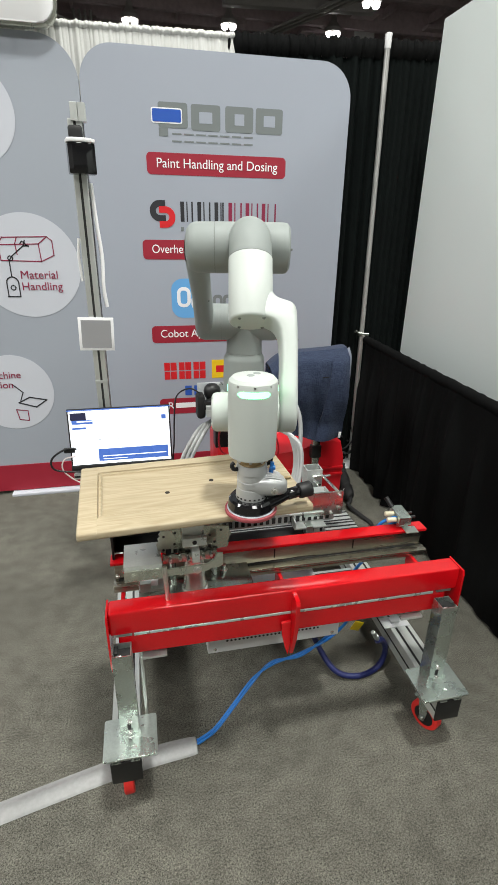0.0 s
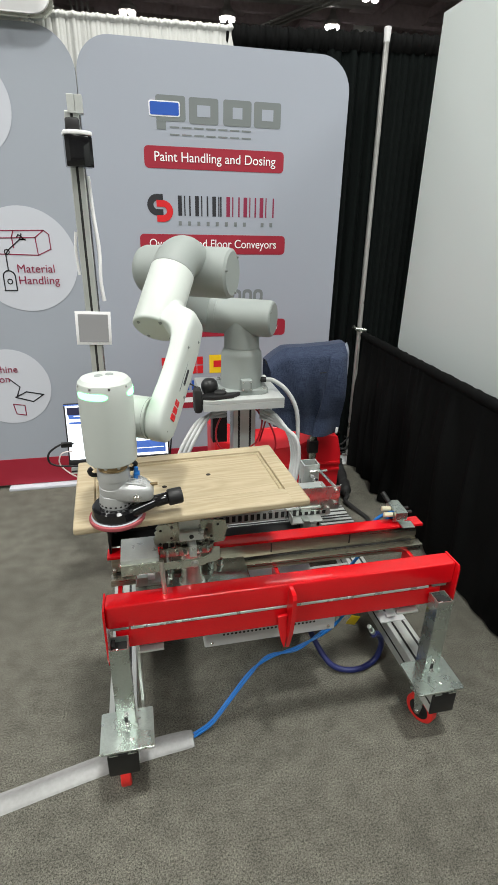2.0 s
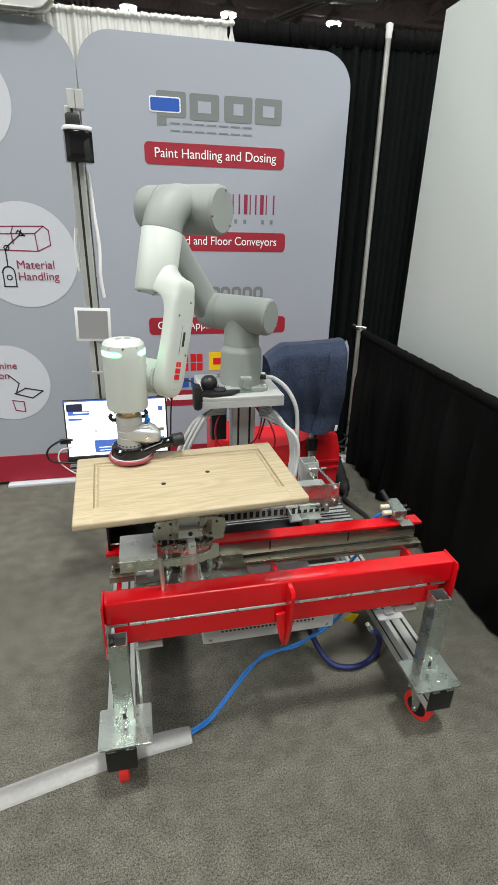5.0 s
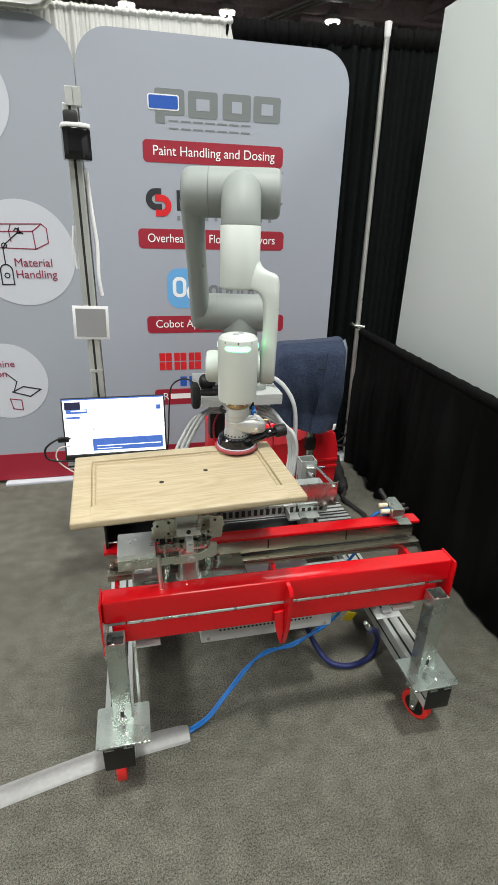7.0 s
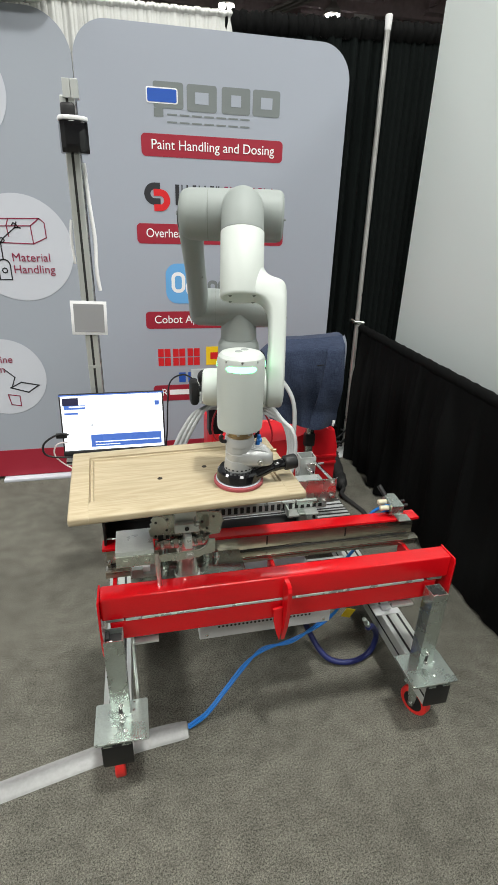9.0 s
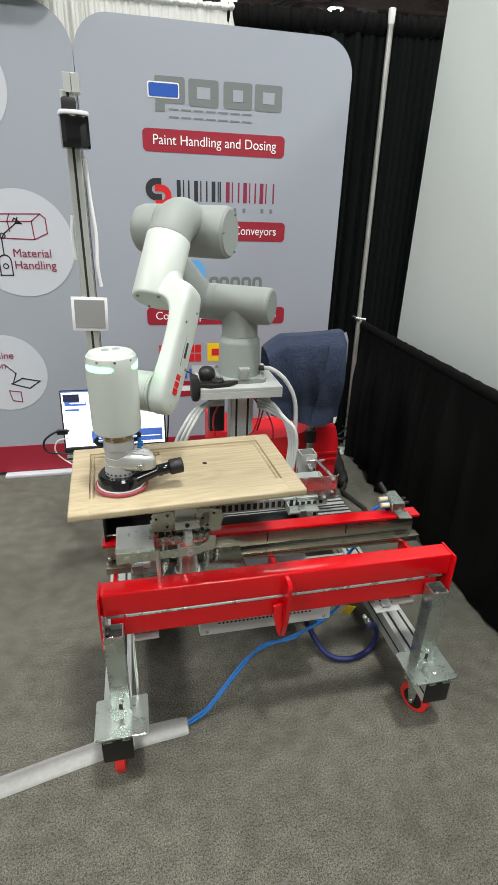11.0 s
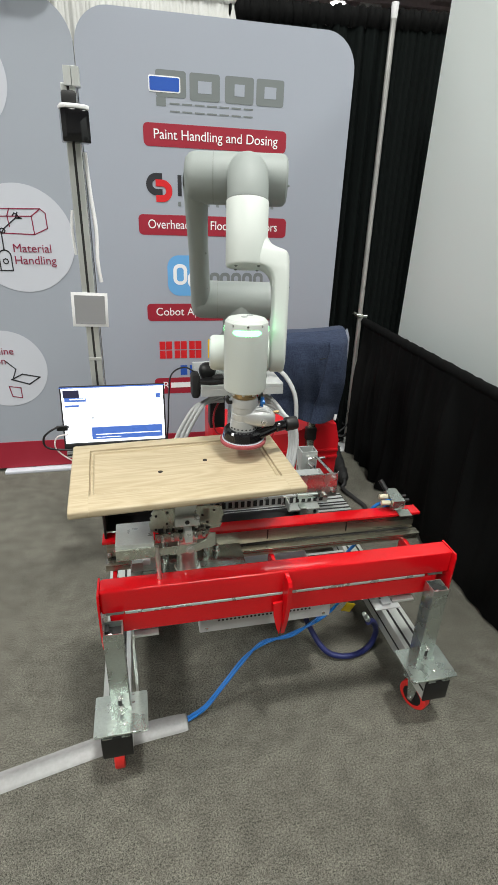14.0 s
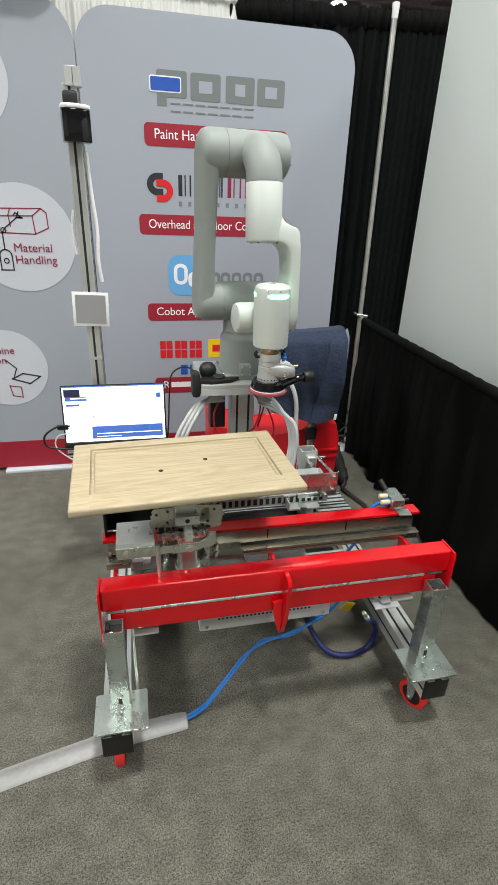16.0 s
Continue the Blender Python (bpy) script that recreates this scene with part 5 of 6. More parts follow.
# wrist: fifth axis through its origin, the upright can ahead of it
wr = link("wrist", "white wrist with an upright drum and light ring")
bm = B()
lathe(bm, [(-0.094, 0.036), (-0.091, 0.043), (-0.083, 0.0465), (0.0, 0.047), (0.0632, 0.047)], (0, 0, 0), (0, 1, 0), 44)
box(bm, 0.0, 0.06, -0.038, 0.038, -0.04, 0.04, 0.006)
part("wrist_joint", bm, M_ROBOT_W, wr)
bm = B()
lathe(bm, [(0, 0.0472), (0.0008, 0.0472)], (0, 0.0575, 0), (0, 1, 0), 40)
part("joint_gap", bm, M_SEAM, wr)
for a in (70, 190, 310):
    bolt((0.04 * math.cos(radians(a)), -0.088, 0.04 * math.sin(radians(a))), (0, -1, 0), 0.0025, wr, 0.004, M_SEAM)
bm = B()
lathe(bm, [(-0.076, 0.049), (-0.073, 0.0535), (-0.062, 0.0548), (0.06, 0.0557), (0.090, 0.0557), (0.1015, 0.0530), (0.1085, 0.0465), (0.1115, 0.036), (0.1135, 0.016)], (A5, 0, 0), (0, 0, 1), 56)
can = part("wrist_drum", bm, M_ROBOT_W, wr, "white wrist drum")
for a0 in (0, 120, 240):
    bm = B()
    k, hi, lo = 14, [], []
    for i in range(k + 1):
        a = radians(a0 - 38 + 76 * i / k)
        e_ = 0.0055 * (1 - abs(2 * i / k - 1) ** 8) + 0.0015
        lo.append(bm.verts.new((A5 + 0.0559 * math.cos(a), 0.0559 * math.sin(a), 0.082 - e_)))
        hi.append(bm.verts.new((A5 + 0.0559 * math.cos(a), 0.0559 * math.sin(a), 0.082 + e_)))
    lo2 = [bm.verts.new((A5 + (v.co.x - A5) * 1.006, v.co.y * 1.006, v.co.z)) for v in lo]
    hi2 = [bm.verts.new((A5 + (v.co.x - A5) * 1.006, v.co.y * 1.006, v.co.z)) for v in hi]
    for i in range(k):
        bm.faces.new((lo2[i], lo2[i + 1], hi2[i + 1], hi2[i]))
        bm.faces.new((hi[i], hi[i + 1], hi2[i + 1], hi2[i]))
        bm.faces.new((lo[i + 1], lo[i], lo2[i], lo2[i + 1]))
    part("light_segment", bm, M_RING, wr, "glowing green-white light segment")
for a0 in (60, 180, 300, 20, -20):
    bolt((A5 + 0.0535 * math.cos(radians(a0 + 22)), 0.0535 * math.sin(radians(a0 + 22)), 0.097), (math.cos(radians(a0 + 22)), math.sin(radians(a0 + 22)), 0.3), 0.0018, wr, 0.0008)
for dx, dy in ((-0.008, 0.008), (0.01, -0.006)):
    bm = B()
    lathe(bm, [(0, 0.009), (0.0015, 0.008)], (A5 + dx, dy, 0.1128), seg=20)
    part("button", bm, M_ROBOT_G, wr, "flat grey push button")

# ---- sander on the flange: origin at the middle of the flange, exhaust along x ----
sa = link("sander", "silver random-orbital sander with a black exhaust and red pad")
bm = B()
lathe(bm, [(0.006, 0.040), (-0.001, 0.040), (-0.002, 0.031), (-0.016, 0.029), (-0.018, 0.031)], seg=36)
part("collar", bm, M_BRASS, sa, "bronze flange collar")
bm = B()
lathe(bm, [(-0.018, 0.034), (-0.026, 0.036), (-0.040, 0.036), (-0.042, 0.033), (-0.055, 0.034), (-0.056, 0.032), (-0.060, 0.032), (-0.061, 0.034), (-0.074, 0.034), (-0.075, 0.032), (-0.079, 0.032), (-0.08, 0.034), (-0.092, 0.036), (-0.108, 0.037)], seg=40)
part("motor_body", bm, M_CAST, sa, "silver ribbed motor body")
bm = B()
secs = []
for xs, hy, zt, zb in ((0.0, 0.034, -0.047, -0.097), (0.03, 0.034, -0.047, -0.097), (0.05, 0.032, -0.050, -0.098), (0.066, 0.027, -0.055, -0.098), (0.078, 0.020, -0.061, -0.097), (0.084, 0.011, -0.068, -0.094)):
    ring_ = []
    for k in range(20):
        a = 2 * math.pi * k / 20
        ca, sa_ = math.cos(a), math.sin(a)
        ring_.append(bm.verts.new((xs, hy * math.copysign(abs(ca) ** 0.6, ca), (zt + zb) / 2 + (zt - zb) / 2 * math.copysign(abs(sa_) ** 0.6, sa_))))
    secs.append(ring_)
for r0, r1 in zip(secs, secs[1:]):
    for k in range(20):
        bm.faces.new((r0[k], r0[(k + 1) % 20], r1[(k + 1) % 20], r1[k]))
bm.faces.new(secs[0][::-1])
bm.faces.new(secs[-1])
part("gear_head", bm, M_CAST, sa, "silver ribbed gear head", 60)
for i in range(5):
    bm = B()
    sweep(bm, [(0.03 + 0.002 * i, -0.022 + i * 0.011, -0.0465), (0.052, -0.021 + i * 0.0105, -0.050), (0.07, -0.016 + i * 0.008, -0.058)], 0.002, 6, 4)
    part("cooling_rib", bm, M_CAST, sa)
bolt((0.052, -0.033, -0.078), (0, -1, 0), 0.006, sa, 0.003)
bm = B()
rod(bm, (0.078, 0.004, -0.064), (0.094, 0.004, -0.062), 0.004, seg=10)
part("air_nipple", bm, M_BRASS, sa)
bm = B()
lathe(bm, [(-0.106, 0.037), (-0.107, 0.049), (-0.112, 0.0535), (-0.130, 0.0560), (-0.134, 0.0545)], seg=44)
part("skirt", bm, M_GLOSS, sa, "black rubber dust skirt")
bm = B()
lathe(bm, [(-0.1335, 0.053), (-0.134, 0.0572), (-0.1355, 0.0578), (-0.1365, 0.056)], seg=44)
part("pad_rim", bm, M_DISC, sa)
bm = B()
lathe(bm, [(-0.1362, 0.056), (-0.1375, 0.0625), (-0.142, 0.0630), (-0.1455, 0.062)], seg=44)
part("sanding_pad", bm, M_PAD, sa, "worn red sanding pad")
for i in range(8):
    a = radians(-150 + i * 17)
    bm = B()
    box(bm, -0.0022, 0.0022, -0.0008, 0.0008, -0.0014, 0.0014, m=Matrix.Translation((0.0371 * math.cos(a), 0.0371 * math.sin(a), -0.100)) @ pose(0, 0, 0, 0, 0, math.degrees(a) + 90))
    part("vent_slot", bm, M_SLOT, sa)
bm = B()
rod(bm, (0.030, -0.024, -0.122), (0.090, 0.000, -0.105), 0.0145, 0.0115, seg=24)
rod(bm, (0.086, -0.001, -0.1055), (0.118, 0.008, -0.101), 0.0140, seg=24, round_=0.002)
part("exhaust_tube", bm, M_GLOSS, sa, "black tapered exhaust tube")
bm = B()
rod(bm, (0.115, 0.007, -0.101), (0.147, 0.016, -0.098), 0.0190, seg=28, round_=0.003)
part("exhaust_connector", bm, M_BLACK, sa, "black exhaust connector")
for i in range(10):
    a = radians(36 * i + 10)
    bolt((0.043 * math.cos(a), 0.043 * math.sin(a), 0.003), (0, 0, -1), 0.0035, sa, 0.006)
for a, s_ in ((200, 1), (20, 1)):
    bm = B()
    ca, sn = math.cos(radians(a)), math.sin(radians(a))
    sweep(bm, [(0.034 * ca, 0.034 * sn, -0.03), (0.045 * ca, 0.045 * sn, -0.028), (0.05 * ca, 0.05 * sn, -0.018), (0.044 * ca, 0.044 * sn, -0.012)], 0.005, 8, 4)
    part("clamp_lever", bm, M_BLACK, sa)
bm = B()
rod(bm, (0.046, 0.006, -0.052), (0.049, 0.006, -0.022), 0.005, seg=10)
rod(bm, (0.044, 0.006, -0.036), (0.056, 0.006, -0.036), 0.006, seg=10)
part("air_fitting", bm, M_HOSE_B, sa, "blue push fitting")

# ---- things on and round the pedestal ----
t = thing("hand_controller", "black hand controller lying on the pedestal plate", "controller", pose(0.276, 1.682, 0.9362, 0, 0, 10))
bm = B()
prism(bm, [(-0.075, -0.012), (-0.04, -0.03), (0.03, -0.03), (0.085, 0.002), (0.05, 0.022), (-0.03, 0.03), (-0.07, 0.012)], 0.014, Matrix(((1, 0, 0, 0), (0, 0, 1, 0), (0, 1, 0, 0), (0, 0, 0, 1))), 0.003)
part("controller_body", bm, M_BLACK, t)
bm = B()
lathe(bm, [(0.0142, 0.022), (0.02, 0.022), (0.023, 0.018)], (-0.005, 0, 0), seg=24)
part("dial", bm, M_RUBBER, t)
t = thing("joystick", "black ball-shaped joystick clamped to the plate's edge", "joystick", pose(0.238, 1.722, 0.9362))
bm = B()
lathe(bm, [(0.0, 0.020), (0.006, 0.023), (0.018, 0.029), (0.034, 0.031), (0.047, 0.027), (0.056, 0.018), (0.060, 0.006)], seg=28)
part("knob_ball", bm, M_BLACK, t)
bm = B()
box(bm, -0.062, -0.032, -0.06, 0.0, -0.055, 0.035, 0.012)
box(bm, -0.04, -0.02, -0.06, -0.03, -0.02, 0.008, 0.003)
part("clamp", bm, M_RUBBER, t)


def hose(name, pts, r, material, label, category="hose", group="", seg=10):
    bm = B()
    sweep(bm, pts, r, seg, 7)
    return tagged(part(name, bm, material, smooth=70), label, category, group)


for i in range(3):
    d = 0.016 * i
    hose("grey_hose", [(0.30, 1.74, 0.875 - d), (0.235 - d, 1.70, 0.86 - d * 0.4), (0.175 - d, 1.66, 0.79), (0.14 - d, 1.64, 0.72), (0.12 - d, 1.62, 0.62), (0.13, 1.62, 0.45)], 0.0075, M_HOSE_G, "thick grey hose looping down from the pedestal plate", group="grey hoses")
for i in range(4):
    d = 0.014 * i
    hose("grey_hose", [(0.43, 1.72, 0.878 - d), (0.475 + d * 0.3, 1.67, 0.86 - d), (0.515 + d * 0.4, 1.63 - d, 0.80), (0.53 + d * 0.3, 1.61 - d, 0.72), (0.515 + d * 0.2, 1.6 - d, 0.62), (0.48, 1.6, 0.5)], 0.0072, M_HOSE_G, "thick grey hose looping down from the pedestal plate", group="grey hoses")
hose("grey_hose", [(0.452, 1.743, 0.976), (0.482, 1.73, 0.973), (0.525, 1.70, 0.94), (0.557, 1.67, 0.87), (0.56, 1.65, 0.75), (0.545, 1.64, 0.6), (0.52, 1.64, 0.48)], 0.008, M_HOSE_G, "thick grey hose from the robot's base", group="grey hoses")
for i, pts in enumerate(([(0.30, 1.75, 0.86), (0.262, 1.72, 0.80), (0.27, 1.71, 0.73), (0.33, 1.71, 0.70), (0.36, 1.72, 0.62)], [(0.41, 1.75, 0.87), (0.44, 1.73, 0.82), (0.42, 1.72, 0.74), (0.385, 1.72, 0.70), (0.38, 1.73, 0.6)], [(0.42, 1.75, 0.87), (0.47, 1.71, 0.80), (0.49, 1.70, 0.72), (0.46, 1.70, 0.65)], [(0.44, 1.80, 0.89), (0.47, 1.8, 0.85), (0.475, 1.8, 0.8), (0.45, 1.8, 0.7)])):
    hose("red_cable", pts, 0.0035, M_CABLE_R, "thin dark red cable hanging under the pedestal plate", "cable", "red cables", 8)
hose("black_cable", [(0.20, 1.68, 0.965), (0.16, 1.74, 0.975), (0.115, 1.80, 0.93), (0.105, 1.84, 0.83), (0.10, 1.85, 0.72), (0.09, 1.86, 0.62)], 0.003, M_BLACK, "thin black cable running from the knob to the screen", "cable", "", 8)

# ---- post with sensor and card, and the screen ----
post = thing("sensor_post", "tall aluminium profile post with a black sensor on top", "post", pose(-0.158, 1.935, 0))
profile_bar("profile", -0.022, 0.022, -0.022, 0.022, 0.225, 1.82, post, "z", 1)
bm = B()
box(bm, -0.02, 0.08, -0.04, 0.04, 0.2082, 0.225, 0.003)
part("foot", bm, M_ALU, post)
bm = B()
box(bm, -0.010, 0.012, -0.030, 0.006, 1.812, 1.862, 0.001)
box(bm, 0.014, 0.036, -0.030, 0.006, 1.812, 1.862, 0.001)
part("cover_clip", bm, M_ALU, post, "bright metal cover clips")
bm = B()
box(bm, -0.022, 0.022, -0.038, -0.0225, 1.755, 1.80, 0.008)
part("sensor_hinge", bm, M_BLACK, post)
sn_ = new("sensor")
sn_.parent = post
sn_.matrix_basis = pose(0.014, -0.058, 1.702, 0, 0, 12) @ Matrix.Diagonal((0.98, 0.98, 1.0, 1))
tagged(sn_, "glossy black sensor head with white rim")
bm = B()
prism(bm, [(-0.042, 0.03), (-0.042, -0.012), (-0.03, -0.026), (0.0, -0.034), (0.03, -0.026), (0.042, -0.012), (0.042, 0.03)], 0.087, Matrix(((1, 0, 0, 0), (0, 0, 1, 0), (0, 1, 0, -0.042), (0, 0, 0, 1))), 0.004)
part("sensor_head", bm, M_GLOSS, sn_)
bm = B()
prism(bm, [(-0.044, 0.032), (-0.044, -0.013), (-0.031, -0.028), (0.0, -0.036), (0.031, -0.028), (0.044, -0.013), (0.044, 0.032)], 0.012, Matrix(((1, 0, 0, 0), (0, 0, 1, 0), (0, 1, 0, 0.0455), (0, 0, 0, 1))), 0.003)
part("sensor_rim", bm, M_PRINT_WHITE, sn_, "white upper rim")
bm = B()
sweep(bm, [(0.030, 0.0, 1.64), (0.036, -0.004, 1.52), (0.044, -0.002, 1.41), (0.040, -0.006, 1.31), (0.046, -0.004, 1.24)], 0.0065, 8, 6)
part("cable_sleeve", bm, M_PRINT_WHITE, post, "white cable sleeve taped along the post")
bm = B()
sweep(bm, [(-0.028, 0.0, 1.47), (-0.034, -0.004, 1.41), (-0.030, -0.002, 1.33)], 0.005, 8, 6)
part("cable_sleeve", bm, M_PRINT_WHITE, post)
bm = B()
for z in (0.96,):
    box(bm, -0.023, 0.023, -0.023, 0.023, z, z + 0.012, 0.001)
part("post_clamp", bm, M_ALU, post)
t = thing("printed_card", "white printed square card fixed to the post", "card", CARD_POSE)
bm = B()
box(bm, -0.062, 0.062, -0.001, 0.001, -0.06, 0.06, 0.0005)
part("card", bm, M_PRINT_WHITE, t)
bm = B()
box(bm, -0.052, 0.052, -0.0018, -0.0011, -0.05, 0.05)
part("grey_print", bm, M_PRINT_CARD, t, "plain grey printed square")

scr = thing("portable_screen", "thin black portable screen showing a white program page", "screen", SCREEN_POSE)
SW, SH = 0.385, 0.218
bm = B()
box(bm, -SW / 2, SW / 2, 0.0, 0.010, 0.0, SH + 0.02, 0.003)
part("casing", bm, M_BLACK, scr)
bm = B()
box(bm, -SW / 2, SW / 2, -0.006, 0.0, 0.0, 0.018, 0.002)
part("stand_edge", bm, M_BLACK, scr)
bm = B()
box(bm, -SW / 2 + 0.006, SW / 2 - 0.006, -0.0012, -0.0002, 0.02, SH + 0.014)
part("display", bm, M_SCR_WHITE, scr, "bright white program page")


def glow(x0, x1, z0, z1, material, k=0.002):
    bm = B()
    box(bm, -SW / 2 + x0 * SW, -SW / 2 + x1 * SW, -k, -k + 0.0006, 0.02 + z0 * SH, 0.02 + z1 * SH)
    part("screen_patch", bm, material, scr)


glow(0.27, 0.96, 0.05, 0.27, M_SCR_BLUE)
glow(0.31, 0.94, 0.13, 0.145, M_SCR_WHITE, 0.0028)
glow(0.31, 0.55, 0.08, 0.09, M_SCR_WHITE, 0.0028)
glow(0.03, 0.18, 0.80, 0.93, M_SCR_DARK)
glow(0.04, 0.24, 0.73, 0.80, M_SCR_BLUE)
glow(0.09, 0.235, 0.765, 0.785, M_SCR_WHITE, 0.0028)
glow(0.04, 0.17, 0.64, 0.675, M_SCR_BLUE)
glow(0.60, 0.95, 0.31, 0.44, M_SCR_TEAL)
glow(0.91, 0.955, 0.75, 0.83, M_SCR_BLUE)
for i in range(3):
    for k in range(2):
        glow(0.46 + k * 0.055, 0.478 + k * 0.055, 0.43 + i * 0.035, 0.447 + i * 0.035, M_SCR_GREY)
glow(0.28, 0.305, 0.42, 0.46, M_SCR_GREY)
glow(0.0, 1.0, 0.965, 0.985, M_SCR_BLUE)
bm = B()
for x in (-0.1, 0.1):
    box(bm, x - 0.012, x + 0.012, 0.010, 0.10, -0.015, 0.0, 0.002)
    box(bm, x - 0.012, x + 0.012, 0.0102, 0.02, 0.0, 0.09, 0.002)
part("stand", bm, M_BLACK, scr)
t = thing("screen_shelf", "aluminium bracket shelf on the cart carrying the screen", "shelf")
profile_bar("shelf_bar", -0.29, 0.09, 1.83, 1.95, 0.60, SHELF_Z, t, "x", 2)
profile_bar("shelf_leg", -0.125, -0.085, 1.86, 1.90, 0.2085, 0.5995, t, "z", 1)
hose("black_cable", [(-0.27, 1.835, 0.728), (-0.31, 1.82, 0.735), (-0.36, 1.82, 0.70), (-0.355, 1.82, 0.655), (-0.28, 1.82, 0.64), (-0.20, 1.82, 0.64)], 0.004, M_BLACK, "black cable plugged into the screen", "cable", "", 8)
bm = B()
box(bm, -0.315, -0.275, 1.826, 1.838, 0.716, 0.736, 0.003)
tagged(part("cable_plug", bm, M_BLACK), "black cable plug at the screen's edge", "plug")
hose("white_cable", [(-0.275, 1.83, 0.70), (-0.315, 1.82, 0.695), (-0.325, 1.82, 0.65), (-0.28, 1.82, 0.60), (-0.22, 1.8, 0.585), (-0.16, 1.8, 0.585)], 0.0028, M_CABLE_W, "thin pale cable plugged into the screen", "cable", "", 8)

# ---- controller box and hoses under the cart ----
t = thing("control_box", "white sheet-metal control box with a perforated front", "box", pose(0.347, 1.155, 0.3025, 0, 0, 0))
bm = B()
box(bm, -0.212, 0.212, 0.0, 0.30, 0.0, 0.058, 0.003)
part("box_case", bm, M_BOX_W, t)
for i in range(30):
    if 2 < i < 27:
        bm = B()
        x = -0.19 + i * 0.0127
        rod(bm, (x, -0.0008, 0.043), (x, 0.002, 0.043), 0.0038, seg=8)
        part("vent_hole", bm, M_SLOT, t)
for x in (-0.19, 0.19):
    bolt((x, 0, 0.015), (0, -1, 0), 0.004, t, 0.002)
bm = B()
box(bm, -0.16, -0.13, 0.06, 0.09, -0.022, 0.0, 0.003)
part("cable_socket", bm, M_BLACK, t)
for x in (-0.20, 0.20):
    bm = B()
    box(bm, x - 0.008, x + 0.008, 0.08, 0.10, 0.058, 0.17, 0.002)
    part("hanger", bm, M_STEEL_D, t)

for i in range(2):
    d = 0.011 * i
    hose("blue_hose", [(0.086, 1.096 - d, 0.008), (0.10, 1.099 - d, 0.011), (0.15, 1.115 - d, 0.03), (0.22, 1.16 - d, 0.07), (0.29, 1.20 - d, 0.118), (0.36, 1.215 + d, 0.15), (0.46, 1.23 - d, 0.165), (0.56, 1.245 + d, 0.19), (0.63, 1.26, 0.235), (0.66, 1.27, 0.30), (0.67, 1.275, 0.42)], 0.0045, M_HOSE_B, "bright blue air hose running down to the carpet", group="blue air hoses")
hose("blue_hose", [(0.80, 1.262, 0.65), (0.765, 1.275, 0.645), (0.73, 1.29, 0.615), (0.715, 1.31, 0.55), (0.72, 1.32, 0.45)], 0.0055, M_HOSE_B, "bright blue air hose from the valve", group="blue air hoses")
hose("blue_hose", [(0.80, 1.26, 0.645), (0.77, 1.30, 0.60), (0.735, 1.31, 0.52), (0.70, 1.32, 0.45), (0.66, 1.33, 0.38)], 0.0055, M_HOSE_B, "bright blue air hose from the valve", group="blue air hoses")
hose("navy_cable", [(0.73, 1.20, 0.20), (0.765, 1.225, 0.17), (0.80, 1.25, 0.09), (0.775, 1.245, 0.02), (0.69, 1.225, 0.014), (0.61, 1.25, 0.03), (0.56, 1.32, 0.10), (0.53, 1.36, 0.2), (0.52, 1.38, 0.29)], 0.0105, M_HOSE_N, "thick navy cable looping on the carpet", "cable")
hose("navy_cable", [(0.24, 1.35, 0.27), (0.3, 1.28, 0.215), (0.4, 1.26, 0.205), (0.5, 1.27, 0.215), (0.55, 1.33, 0.27)], 0.009, M_HOSE_N, "navy cable slung under the control box", "cable")
bm = B()
rod(bm, (0.698, 1.180, 0.262), (0.735, 1.205, 0.200), 0.0075, seg=14, round_=0.002)
rod(bm, (0.716, 1.1925, 0.231), (0.728, 1.2005, 0.211), 0.0095, seg=14, round_=0.002)
tagged(part("cable_connector", bm, M_STEEL), "metal connector at the navy cable's end", "connector")
bm = B()
box(bm, -0.018, 0.018, -0.001, 0.001, -0.022, 0.022, 0.0005, m=pose(0.665, 1.235, 0.245, 10, 20, 0))
tagged(part("yellow_tag", bm, M_YELLOW), "yellow tag hanging on the air hose", "tag")

# floor strip over the hose
t = thing("floor_strip", "translucent grey cable cover strip taped to the carpet", "cable cover")
bm = B()
pts = [(-1.4, 0.80), (-0.455, 0.995), (-0.18, 1.058), (-0.03, 1.078), (0.09, 1.085)]
secs = []
for i, (x, y) in enumerate(pts):
    a, b = Vector(pts[max(i - 1, 0)]), Vector(pts[min(i + 1, len(pts) - 1)])
    nr = Vector((-(b - a).y, (b - a).x)).normalized()
    row = []
    for k in range(9):
        s = -1 + k / 4
        w = 0.034
        row.append(bm.verts.new((x + nr.x * w * s, y + nr.y * w * s, 0.002 + 0.010 * max(0, 1 - (s * 1.5) ** 2) + 0.0015 * math.sin(i * 2 + k))))
    secs.append(row)
for r0, r1 in zip(secs, secs[1:]):
    for k in range(8):
        bm.faces.new((r0[k], r0[k + 1], r1[k + 1], r1[k]))
ob = part("strip", bm, M_TAPE, t, smooth=60)
sol = ob.modifiers.new("thickness", "SOLIDIFY")
sol.thickness = 0.0015
sub = ob.modifiers.new("smooth", "SUBSURF")
sub.levels = sub.render_levels = 2

